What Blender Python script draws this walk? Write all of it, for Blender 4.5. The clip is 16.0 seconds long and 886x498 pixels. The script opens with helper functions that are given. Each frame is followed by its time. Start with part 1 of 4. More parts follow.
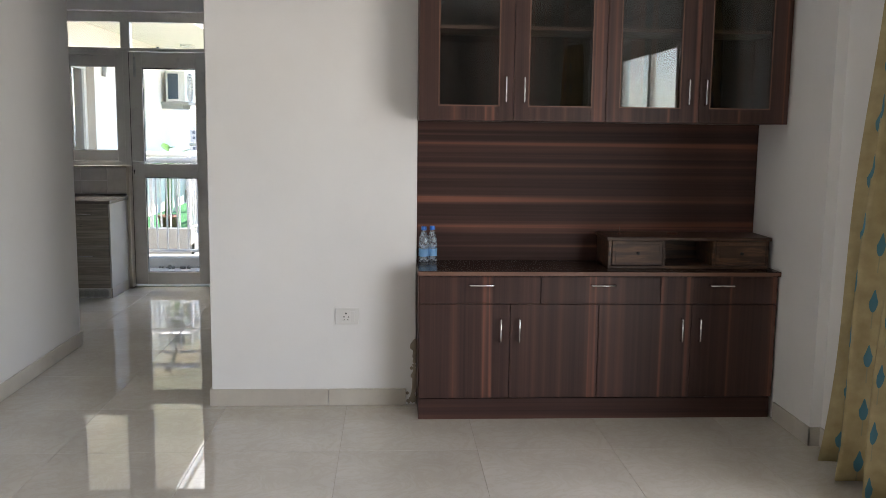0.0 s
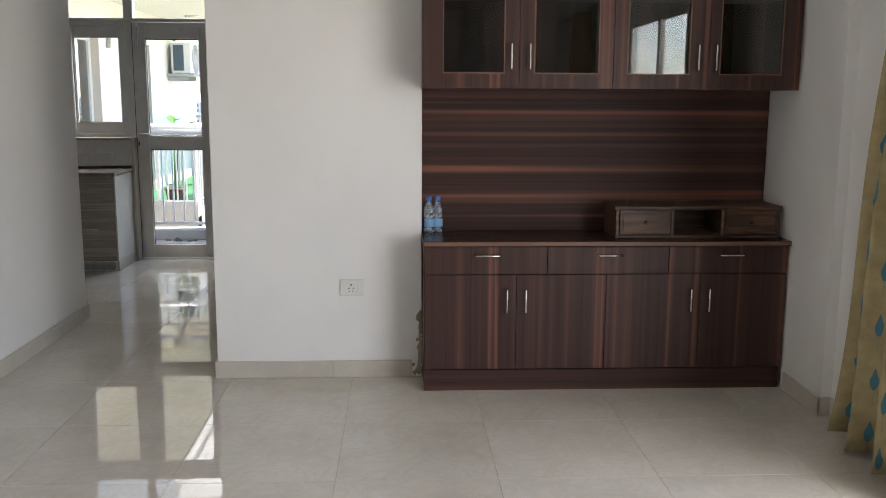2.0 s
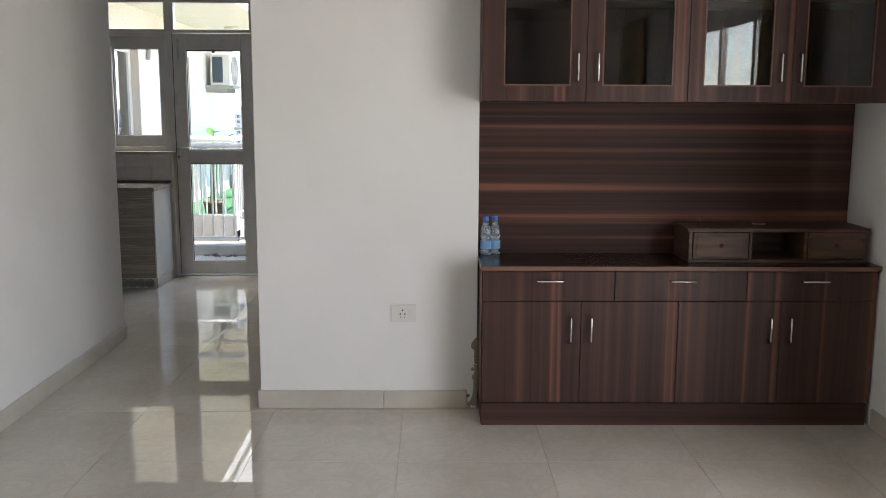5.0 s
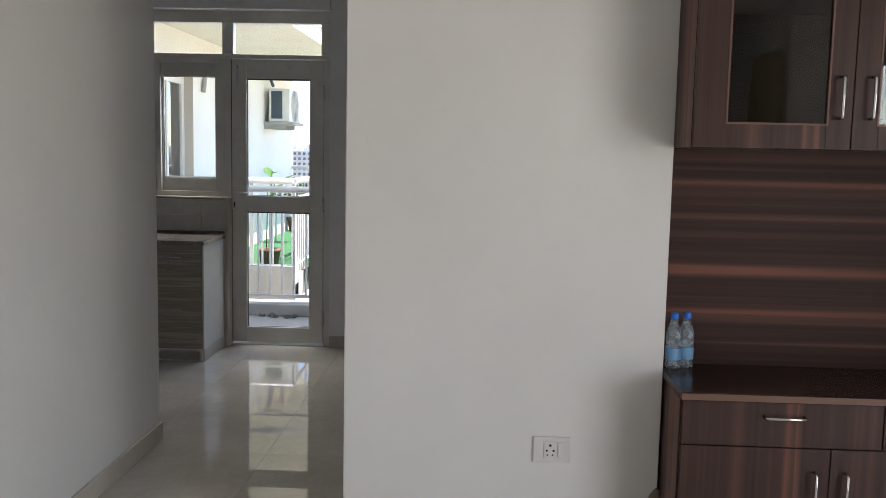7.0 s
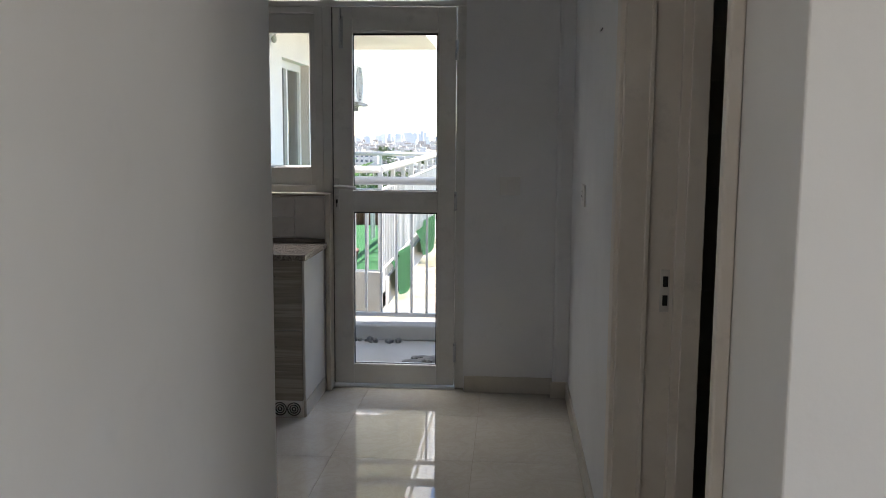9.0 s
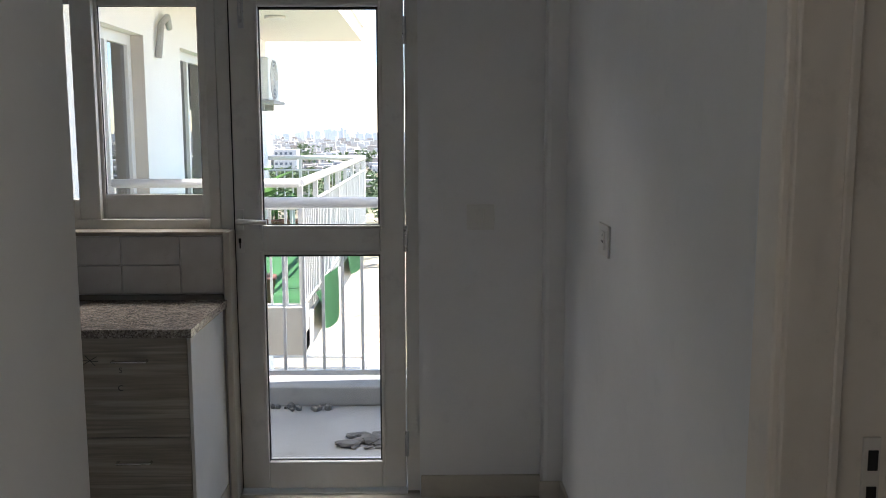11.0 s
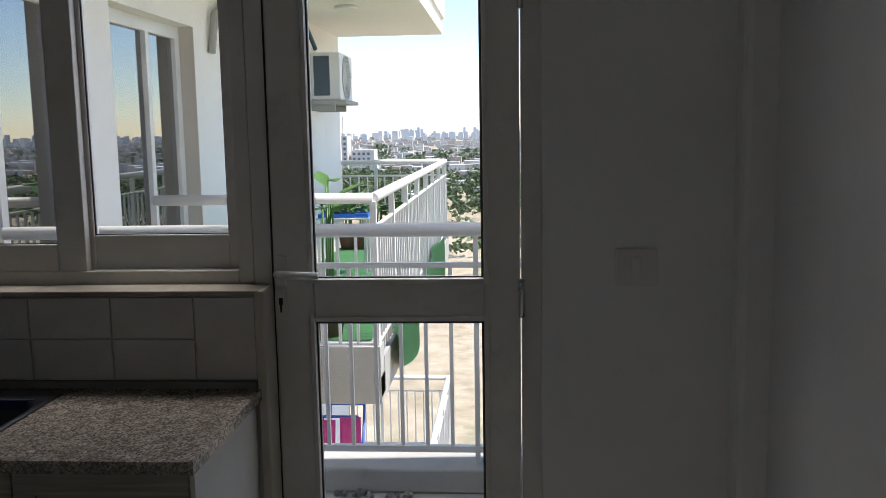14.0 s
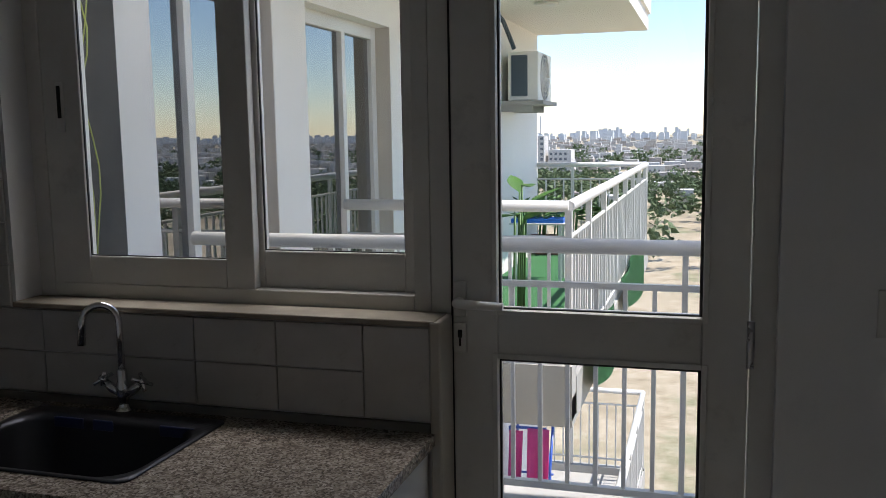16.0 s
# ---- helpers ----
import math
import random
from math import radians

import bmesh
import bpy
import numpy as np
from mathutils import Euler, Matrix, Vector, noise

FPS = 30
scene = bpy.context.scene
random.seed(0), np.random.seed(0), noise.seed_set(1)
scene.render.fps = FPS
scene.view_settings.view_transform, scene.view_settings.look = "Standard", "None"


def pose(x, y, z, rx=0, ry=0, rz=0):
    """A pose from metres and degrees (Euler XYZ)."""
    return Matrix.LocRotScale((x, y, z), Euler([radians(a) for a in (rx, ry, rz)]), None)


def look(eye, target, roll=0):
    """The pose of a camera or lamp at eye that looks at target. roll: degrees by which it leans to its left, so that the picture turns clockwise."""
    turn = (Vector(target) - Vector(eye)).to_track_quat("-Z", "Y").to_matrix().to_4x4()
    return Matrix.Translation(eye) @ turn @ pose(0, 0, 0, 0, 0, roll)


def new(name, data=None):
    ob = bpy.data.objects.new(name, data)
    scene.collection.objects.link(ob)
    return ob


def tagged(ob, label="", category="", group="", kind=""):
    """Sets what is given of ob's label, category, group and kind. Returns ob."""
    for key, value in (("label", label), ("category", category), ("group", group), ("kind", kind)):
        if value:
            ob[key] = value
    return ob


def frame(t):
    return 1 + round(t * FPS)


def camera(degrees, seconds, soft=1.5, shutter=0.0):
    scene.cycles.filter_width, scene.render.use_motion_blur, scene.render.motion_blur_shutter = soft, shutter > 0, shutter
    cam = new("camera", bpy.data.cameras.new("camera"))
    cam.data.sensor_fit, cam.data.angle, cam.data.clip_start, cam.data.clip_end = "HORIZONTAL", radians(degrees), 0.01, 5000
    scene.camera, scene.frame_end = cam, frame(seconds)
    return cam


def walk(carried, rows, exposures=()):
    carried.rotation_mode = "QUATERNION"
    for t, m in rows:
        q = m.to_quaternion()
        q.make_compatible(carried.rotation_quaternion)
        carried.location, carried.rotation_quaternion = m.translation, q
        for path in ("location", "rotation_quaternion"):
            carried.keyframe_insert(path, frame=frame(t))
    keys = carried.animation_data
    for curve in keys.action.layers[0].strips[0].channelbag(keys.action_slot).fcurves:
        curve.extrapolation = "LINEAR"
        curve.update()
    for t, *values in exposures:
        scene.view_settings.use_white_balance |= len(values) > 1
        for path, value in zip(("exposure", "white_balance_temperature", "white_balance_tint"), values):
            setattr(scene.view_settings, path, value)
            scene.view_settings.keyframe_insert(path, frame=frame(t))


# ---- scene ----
cam = camera(52.7, 16.0, soft=0.6)
PATH = [
    (0, (0.942, 0.189, 1.531), (1.059, 2.168, 1.264), 0.7),
    (0.5, (0.975, 0.209, 1.536), (1.074, 2.188, 1.26), 0.6),
    (1, (0.987, 0.205, 1.537), (1.079, 2.182, 1.25), 0.3),
    (1.5, (0.986, 0.218, 1.533), (1.076, 2.192, 1.219), 0.1),
    (2, (0.966, 0.238, 1.518), (1.062, 2.208, 1.188), 0.3),
    (2.5, (0.953, 0.259, 1.513), (1.038, 2.228, 1.173), 0.4),
    (3, (0.959, 0.262, 1.52), (1.019, 2.232, 1.178), 0.4),
    (3.5, (0.966, 0.26, 1.531), (1.005, 2.23, 1.194), 0.3),
    (6, (0.689, 1.120, 1.530), (0.686, 3.102, 1.262), 0.3),
    (6.5, (0.584, 1.517, 1.523), (0.526, 3.501, 1.281), 1.0),
    (7, (0.434, 1.949, 1.549), (0.352, 3.935, 1.328), 1.2),
    (7.5, (0.219, 2.393, 1.542), (0.102, 4.377, 1.325), 1.4),
    (8, (-0.054, 2.808, 1.500), (-0.242, 4.786, 1.275), 1.0),
    (8.5, (-0.318, 3.168, 1.485), (-0.474, 5.146, 1.231), 0.6),
    (9, (-0.468, 3.652, 1.492), (-0.614, 5.631, 1.237), 0.4),
    (9.5, (-0.621, 4.138, 1.502), (-0.733, 6.119, 1.244), 0.5),
    (10, (-0.678, 4.502, 1.524), (-0.649, 6.483, 1.25), -0.1),
    (12.5, (-0.652, 5.685, 1.57), (-0.656, 7.67, 1.328), -0.2),
    (13, (-0.691, 5.888, 1.562), (-0.741, 7.871, 1.305), -0.1),
    (13.5, (-0.777, 6.124, 1.584), (-0.845, 8.107, 1.333), -0.3),
    (14, (-0.813, 6.283, 1.583), (-0.958, 8.261, 1.319), -1.0),
    (14.5, (-0.815, 6.444, 1.601), (-1.136, 8.404, 1.366), -0.9),
    (15, (-0.815, 6.526, 1.595), (-1.287, 8.453, 1.346), -0.5),
    (15.5, (-0.843, 6.594, 1.603), (-1.359, 8.508, 1.338), -0.7),
    (16, (-0.872, 6.654, 1.602), (-1.441, 8.554, 1.345), -0.9),
]
EXPOSURES = [(t, e, 6600, 14) for t, e in ((0.0, 2.22), (6.0, 2.12), (7.0, 1.86), (8.0, 1.62), (9.0, 1.75), (10.0, 2.0), (12.5, 1.35), (13.5, 1.1), (14.5, 0.95), (16.0, 0.82))]
walk(cam, [(t, look(eye, target, roll)) for t, eye, target, roll in PATH], EXPOSURES)

# ---- world and light ----
SUN_EL, SUN_AZ = radians(62), radians(86)  # azimuth from +y towards +x
world = bpy.data.worlds.new("sky")
scene.world = world
world.use_nodes = True
wn = world.node_tree.nodes
sky = wn.new("ShaderNodeTexSky")
sky.sky_type, sky.sun_disc = "NISHITA", False
sky.sun_elevation, sky.sun_rotation = SUN_EL, SUN_AZ
sky.dust_density, sky.air_density, sky.ozone_density = 0.1, 1.0, 4.0
world.node_tree.links.new(sky.outputs[0], wn["Background"].inputs[0])
wn["Background"].inputs[1].default_value = 0.15

sun_data = bpy.data.lights.new("sun", "SUN")
sun_data.energy, sun_data.angle, sun_data.color = 4.6, radians(0.5), (1.0, 0.96, 0.9)
sun = new("sun", sun_data)
sun_dir = Vector((math.sin(SUN_AZ) * math.cos(SUN_EL), math.cos(SUN_AZ) * math.cos(SUN_EL), math.sin(SUN_EL)))
sun.matrix_world = look((0, 0, 60), Vector((0, 0, 60)) - sun_dir)


def opening_lamp(name, eye, target, w, h, watts, colour):
    d = bpy.data.lights.new(name, "AREA")
    d.shape, d.size, d.size_y, d.energy, d.color = "RECTANGLE", w, h, watts, colour
    ob = new(name, d)
    ob.matrix_world = look(eye, target)
    return ob


# daylight of the balcony door in the living room's outer wall
opening_lamp("balcony_door_daylight", (3.16, 2.11, 1.18), (0, 2.11, 1.10), 2.2, 2.1, 18.0, (1.0, 0.975, 0.95))
# added lamp, out of view above the kitchen window and door, boosts the skylight
sky_boost_lamp = opening_lamp("kitchen_daylight_boost", (-1.75, 9.35, 3.15), (-1.75, 7.3, 0.6), 2.4, 0.8, 15.5, (1.0, 0.985, 0.95))
sky_boost_lamp.data.spread = radians(100)
# ---- materials ----


def mat(name):
    m = bpy.data.materials.new(name)
    m.use_nodes = True
    nt = m.node_tree
    return m, nt, nt.nodes["Principled BSDF"]


def nd(nt, kind, **kw):
    n = nt.nodes.new("ShaderNode" + kind)
    for k, v in kw.items():
        n.inputs[k].default_value = v
    return n


def coords(nt, scale, space="Object"):
    tc = nt.nodes.new("ShaderNodeTexCoord")
    mp = nt.nodes.new("ShaderNodeMapping")
    mp.inputs["Scale"].default_value = scale
    nt.links.new(tc.outputs[space], mp.inputs[0])
    return mp.outputs[0]


def ramp(nt, fac, stops):
    r = nt.nodes.new("ShaderNodeValToRGB")
    e = r.color_ramp.elements
    while len(e) < len(stops):
        e.new(0.5)
    for el, (p, c) in zip(e, stops):
        el.position, el.color = p, (*c, 1)
    nt.links.new(fac, r.inputs[0])
    return r.outputs[0]


def noise_fac(nt, vec, scale, detail=4.0, rough=0.55, dist=0.0):
    n = nd(nt, "TexNoise", Scale=scale, Detail=detail, Roughness=rough, Distortion=dist)
    nt.links.new(vec, n.inputs["Vector"])
    return n.outputs["Fac"]


def mixc(nt, a, b, fac, blend="MIX"):
    n = nt.nodes.new("ShaderNodeMix")
    n.data_type, n.blend_type = "RGBA", blend
    for sock, v in ((n.inputs[0], fac), (n.inputs[6], a), (n.inputs[7], b)):
        if isinstance(v, (int, float)):
            sock.default_value = v
        elif isinstance(v, tuple):
            sock.default_value = (*v, 1)
        else:
            nt.links.new(v, sock)
    return n.outputs[2]


def bump(nt, bsdf, height, strength, distance=0.01):
    b = nd(nt, "Bump", Strength=strength, Distance=distance)
    nt.links.new(height, b.inputs["Height"])
    nt.links.new(b.outputs[0], bsdf.inputs["Normal"])


def painted(name, c, c2, rough=0.6, spots=0.0, relief=0.15, grain=90, big=1.3):
    """Paint, plaster or plastic: two scales of variation, optional grime spots, fine relief."""
    m, nt, b = mat(name)
    v = coords(nt, (1, 1, 1))
    col = ramp(nt, noise_fac(nt, v, big, 5, 0.6), [(0.3, c2), (0.65, c)])
    if spots:
        sp = ramp(nt, noise_fac(nt, v, 7, 7, 0.7), [(0.58, (0, 0, 0)), (0.75, (1, 1, 1))])
        k = nd(nt, "Math")
        k.operation = "MULTIPLY"
        k.inputs[1].default_value = spots
        nt.links.new(sp, k.inputs[0])
        col = mixc(nt, col, tuple(x * 0.45 for x in c2), k.outputs[0])
    nt.links.new(col, b.inputs["Base Color"])
    b.inputs["Roughness"].default_value = rough
    bump(nt, b, noise_fac(nt, v, grain, 3), relief, 0.004)
    return m


def wood(name, stretch, dark, mid, red, rough=0.38, spec=0.4):
    """Streaked laminate; stretch gives the grain's long axis by a small scale."""
    m, nt, b = mat(name)
    v = coords(nt, stretch)
    broad = noise_fac(nt, v, 1.0, 3, 0.5, 0.1)
    fine = noise_fac(nt, v, 7.0, 6, 0.65, 0.15)
    deep = tuple(x * 0.7 for x in dark)
    col = ramp(nt, broad, [(0.32, mid), (0.37, red), (0.40, mid), (0.46, dark), (0.54, deep), (0.575, dark), (0.60, mid), (0.625, red), (0.65, mid), (0.72, dark)])
    col2 = ramp(nt, fine, [(0.3, tuple(x * 0.5 for x in dark)), (0.7, tuple(x * 1.25 for x in mid))])
    nt.links.new(mixc(nt, col, col2, 0.30), b.inputs["Base Color"])
    b.inputs["Roughness"].default_value = rough
    b.inputs["Specular IOR Level"].default_value = spec
    bump(nt, b, fine, 0.06, 0.002)
    return m


WALL = painted("wall_paint", (0.78, 0.77, 0.75), (0.73, 0.72, 0.70), 0.55, 0.05, 0.10, 60)
KITCHEN_WALL = painted("kitchen_paint", (0.74, 0.74, 0.74), (0.67, 0.67, 0.67), 0.6, 0.12, 0.12, 60)
CEIL = painted("ceiling_paint", (0.76, 0.76, 0.74), (0.71, 0.71, 0.69), 0.7)
SKIRT = painted("skirting_tile", (0.55, 0.51, 0.44), (0.47, 0.43, 0.37), 0.3, 0.25, 0.05, 30, 4)
SILL = painted("dirty_sill", (0.34, 0.30, 0.24), (0.22, 0.19, 0.145), 0.5, 0.5, 0.15, 25, 6)
UPVC = painted("upvc", (0.70, 0.69, 0.66), (0.60, 0.58, 0.54), 0.35, 0.35, 0.04, 20, 3)
FRAMEPAINT = painted("door_frame_paint", (0.74, 0.68, 0.61), (0.64, 0.58, 0.51), 0.45, 0.3, 0.12, 25, 3)
GASKET = painted("gasket", (0.012, 0.012, 0.012), (0.02, 0.02, 0.02), 0.6)
PLASTIC = painted("switch_plastic", (0.70, 0.69, 0.66), (0.64, 0.63, 0.60), 0.35, 0.05, 0.02)
DULLSTEEL = painted("dull_steel", (0.66, 0.63, 0.58), (0.55, 0.52, 0.48), 0.35, 0.2)
HOLE = painted("socket_hole", (0.01, 0.01, 0.01), (0.015, 0.015, 0.015), 0.7)
DARKTILE = painted("dark_wet_room_tile", (0.46, 0.43, 0.37), (0.38, 0.35, 0.30), 0.3, 0.2)
CONC = painted("concrete", (0.42, 0.41, 0.39), (0.32, 0.31, 0.29), 0.85, 0.4, 0.4, 30, 2)
CEMENT = painted("bare_cement", (0.085, 0.08, 0.073), (0.05, 0.047, 0.042), 0.9, 0.5, 0.5, 25, 3)
EXT = painted("exterior_paint", (0.82, 0.79, 0.74), (0.74, 0.71, 0.66), 0.8, 0.25, 0.35, 40, 1.5)
EXTBEIGE = painted("reveal_paint", (0.55, 0.50, 0.43), (0.48, 0.43, 0.37), 0.8, 0.2, 0.3, 40)
RAILPAINT = painted("rail_paint", (0.72, 0.71, 0.69), (0.62, 0.60, 0.58), 0.4, 0.2, 0.08, 30)
GREEN = painted("green_carpet", (0.035, 0.15, 0.05), (0.025, 0.11, 0.035), 0.9, 0.2, 0.6, 120, 3)
PINK = painted("pink_cloth", (0.72, 0.13, 0.36), (0.60, 0.08, 0.28), 0.85, 0.1, 0.3, 60, 5)
BLUE = painted("blue_plastic", (0.03, 0.10, 0.45), (0.02, 0.07, 0.35), 0.35)
FILM = painted("blue_film", (0.012, 0.025, 0.10), (0.008, 0.016, 0.07), 0.3)
LEAF = painted("leaf", (0.075, 0.18, 0.04), (0.04, 0.11, 0.025), 0.5, 0.1, 0.2, 40, 9)
TERRA = painted("terracotta", (0.22, 0.09, 0.065), (0.16, 0.07, 0.05), 0.7, 0.2)
ACDARK = painted("coil_and_dark_room", (0.06, 0.09, 0.12), (0.035, 0.055, 0.08), 0.5)
ACWHITE = painted("ac_casing", (0.72, 0.72, 0.70), (0.64, 0.64, 0.62), 0.4, 0.1)
BOTTLECAP = painted("blue_cap", (0.02, 0.16, 0.60), (0.02, 0.13, 0.5), 0.35)
BOTTLELABEL = painted("bottle_label", (0.20, 0.42, 0.66), (0.15, 0.33, 0.58), 0.5)
KLAM_SIDE = painted("kitchen_side_panel", (0.62, 0.60, 0.56), (0.53, 0.51, 0.47), 0.45, 0.15, 0.05, 30, 2)
MARKER = painted("marker_ink", (0.015, 0.013, 0.012), (0.02, 0.018, 0.016), 0.6)
WIRE = painted("wire", (0.42, 0.45, 0.12), (0.36, 0.38, 0.10), 0.5)
STAIN = painted("damp_plaster", (0.36, 0.31, 0.24), (0.22, 0.18, 0.13), 0.9, 0.5, 0.6, 40, 14)
RUBBLE = painted("rubble", (0.20, 0.19, 0.175), (0.11, 0.105, 0.10), 0.95, 0.4, 0.5, 40, 9)

DK, MD, RD = (0.050, 0.027, 0.023), (0.098, 0.048, 0.038), (0.215, 0.086, 0.058)
WOODV = wood("walnut_laminate_upright", (8, 8, 0.06), DK, MD, RD, 0.42, 0.28)
WOODH = wood("walnut_laminate_lengthwise", (0.05, 8, 8.5), DK, (0.115, 0.056, 0.044), (0.27, 0.106, 0.07), 0.5, 0.18)
WOODTOP = wood("walnut_worktop", (0.45, 15, 17), (0.022, 0.012, 0.010), (0.045, 0.023, 0.018), (0.07, 0.032, 0.025), 0.22, 0.5)
SHEESHAM = wood("carved_box_wood", (2.5, 22, 22), (0.05, 0.026, 0.016), (0.10, 0.052, 0.031), (0.15, 0.075, 0.04), 0.45)
KLAM = wood("kitchen_drawer_laminate", (0.9, 16, 24), (0.27, 0.24, 0.19), (0.36, 0.32, 0.26), (0.41, 0.365, 0.29), 0.42)
EDGE = painted("edge_band", (0.17, 0.085, 0.055), (0.13, 0.06, 0.04), 0.45, 0, 0.02)


def metal(name, c, rough):
    m, nt, b = mat(name)
    b.inputs["Base Color"].default_value = (*c, 1)
    b.inputs["Metallic"].default_value = 1.0
    f = noise_fac(nt, coords(nt, (1, 1, 1)), 40, 4)
    r = nt.nodes.new("ShaderNodeMapRange")
    r.inputs["To Min"].default_value, r.inputs["To Max"].default_value = rough * 0.7, rough * 1.4
    nt.links.new(f, r.inputs[0])
    nt.links.new(r.outputs[0], b.inputs["Roughness"])
    return m


CHROME = metal("chrome", (0.75, 0.75, 0.76), 0.12)
# darkness inside the bowl is put into the steel's near-black colour
SINKSTEEL = metal("dark_sink_steel", (0.055, 0.057, 0.065), 0.38)
STEEL = metal("brushed_steel", (0.55, 0.56, 0.58), 0.28)


def glass_mat(name, tint, ior=1.45, rough=0.0):
    m, nt, b = mat(name)
    nt.nodes.remove(b)
    f0 = ((ior - 1) / (ior + 1)) ** 2
    lw = nd(nt, "LayerWeight", Blend=0.5)
    p5 = nt.nodes.new("ShaderNodeMath")
    p5.operation = "POWER"
    p5.inputs[1].default_value = 5.0
    nt.links.new(lw.outputs["Facing"], p5.inputs[0])
    fr = nt.nodes.new("ShaderNodeMath")
    fr.operation = "MULTIPLY_ADD"
    fr.inputs[1].default_value, fr.inputs[2].default_value = 1 - f0, f0
    nt.links.new(p5.outputs[0], fr.inputs[0])
    tr = nd(nt, "BsdfTransparent")
    tr.inputs[0].default_value = (*tint, 1)
    gl = nd(nt, "BsdfGlossy", Roughness=rough)
    mx = nt.nodes.new("ShaderNodeMixShader")
    nt.links.new(fr.outputs[0], mx.inputs[0])
    nt.links.new(tr.outputs[0], mx.inputs[1])
    nt.links.new(gl.outputs[0], mx.inputs[2])
    nt.links.new(mx.outputs[0], nt.nodes["Material Output"].inputs[0])
    return m


GLASS = glass_mat("window_glass", (0.94, 0.95, 0.95))
CABGLASS = glass_mat("cabinet_glass", (0.74, 0.77, 0.76), 1.75)
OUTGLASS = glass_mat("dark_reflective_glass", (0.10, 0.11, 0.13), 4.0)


def bottle_mat():
    m, nt, b = mat("bottle_plastic")
    b.inputs["Base Color"].default_value = (0.62, 0.72, 0.80, 1)
    b.inputs["Roughness"].default_value = 0.08
    tr = nd(nt, "BsdfTransparent")
    tr.inputs[0].default_value = (0.9, 0.94, 0.97, 1)
    f = ramp(nt, noise_fac(nt, coords(nt, (1, 1, 1)), 60, 4), [(0.4, (0.12, 0.12, 0.12)), (0.65, (0.42, 0.42, 0.42))])
    mx = nt.nodes.new("ShaderNodeMixShader")
    nt.links.new(f, mx.inputs[0])
    nt.links.new(tr.outputs[0], mx.inputs[1])
    nt.links.new(b.outputs[0], mx.inputs[2])
    nt.links.new(mx.outputs[0], nt.nodes["Material Output"].inputs[0])
    return m


BOTTLE = bottle_mat()


def floor_tile():
    m, nt, b = mat("vitrified_floor_tile")
    v = coords(nt, (1, 1, 1))
    oi = nt.nodes.new("ShaderNodeObjectInfo")
    cloud = ramp(nt, noise_fac(nt, v, 2.2, 6, 0.6, 0.6), [(0.3, (0.50, 0.47, 0.41)), (0.7, (0.58, 0.55, 0.49))])
    vein = ramp(nt, noise_fac(nt, v, 5, 8, 0.75, 1.4), [(0.44, (1, 1, 1)), (0.5, (0.90, 0.88, 0.85)), (0.56, (1, 1, 1))])
    col = mixc(nt, cloud, vein, 0.6, "MULTIPLY")
    tint = ramp(nt, oi.outputs["Random"], [(0, (0.95, 0.95, 0.95)), (1, (1, 1, 1))])
    col = mixc(nt, col, tint, 1.0, "MULTIPLY")
    # dried footprints and dust
    dust = ramp(nt, noise_fac(nt, v, 9, 8, 0.75, 0.8), [(0.62, (0, 0, 0)), (0.72, (1, 1, 1))])
    area = ramp(nt, noise_fac(nt, v, 1.1, 3, 0.5), [(0.45, (0, 0, 0)), (0.6, (1, 1, 1))])
    both = mixc(nt, dust, area, 1.0, "MULTIPLY")
    k = nd(nt, "Math")
    k.operation = "MULTIPLY"
    k.inputs[1].default_value = 0.5
    nt.links.new(both, k.inputs[0])
    col = mixc(nt, col, (0.34, 0.29, 0.23), k.outputs[0])
    nt.links.new(col, b.inputs["Base Color"])
    r = nt.nodes.new("ShaderNodeMapRange")
    r.inputs["To Min"].default_value, r.inputs["To Max"].default_value = 0.002, 0.02
    nt.links.new(noise_fac(nt, v, 6, 8, 0.7, 0.5), r.inputs[0])
    dull = nt.nodes.new("ShaderNodeMath")
    dull.operation = "MULTIPLY_ADD"
    dull.inputs[1].default_value = 0.22
    nt.links.new(both, dull.inputs[0])
    nt.links.new(r.outputs[0], dull.inputs[2])
    nt.links.new(dull.outputs[0], b.inputs["Roughness"])
    b.inputs["Specular IOR Level"].default_value = 0.85
    return m


FLOORTILE = floor_tile()


def granite():
    m, nt, b = mat("speckled_granite")
    v = coords(nt, (1, 1, 1))
    vo = nd(nt, "TexVoronoi", Scale=190.0)
    nt.links.new(v, vo.inputs["Vector"])
    col = ramp(nt, vo.outputs["Color"], [(0.2, (0.12, 0.10, 0.085)), (0.45, (0.25, 0.215, 0.18)), (0.6, (0.32, 0.28, 0.24)), (0.8, (0.44, 0.40, 0.36))])
    big = ramp(nt, noise_fac(nt, v, 25, 5, 0.7), [(0.35, (0.45, 0.42, 0.40)), (0.65, (1, 1, 1))])
    nt.links.new(mixc(nt, col, big, 0.8, "MULTIPLY"), b.inputs["Base Color"])
    b.inputs["Roughness"].default_value = 0.24
    bump(nt, b, vo.outputs["Distance"], 0.05, 0.002)
    return m


GRANITE = granite()


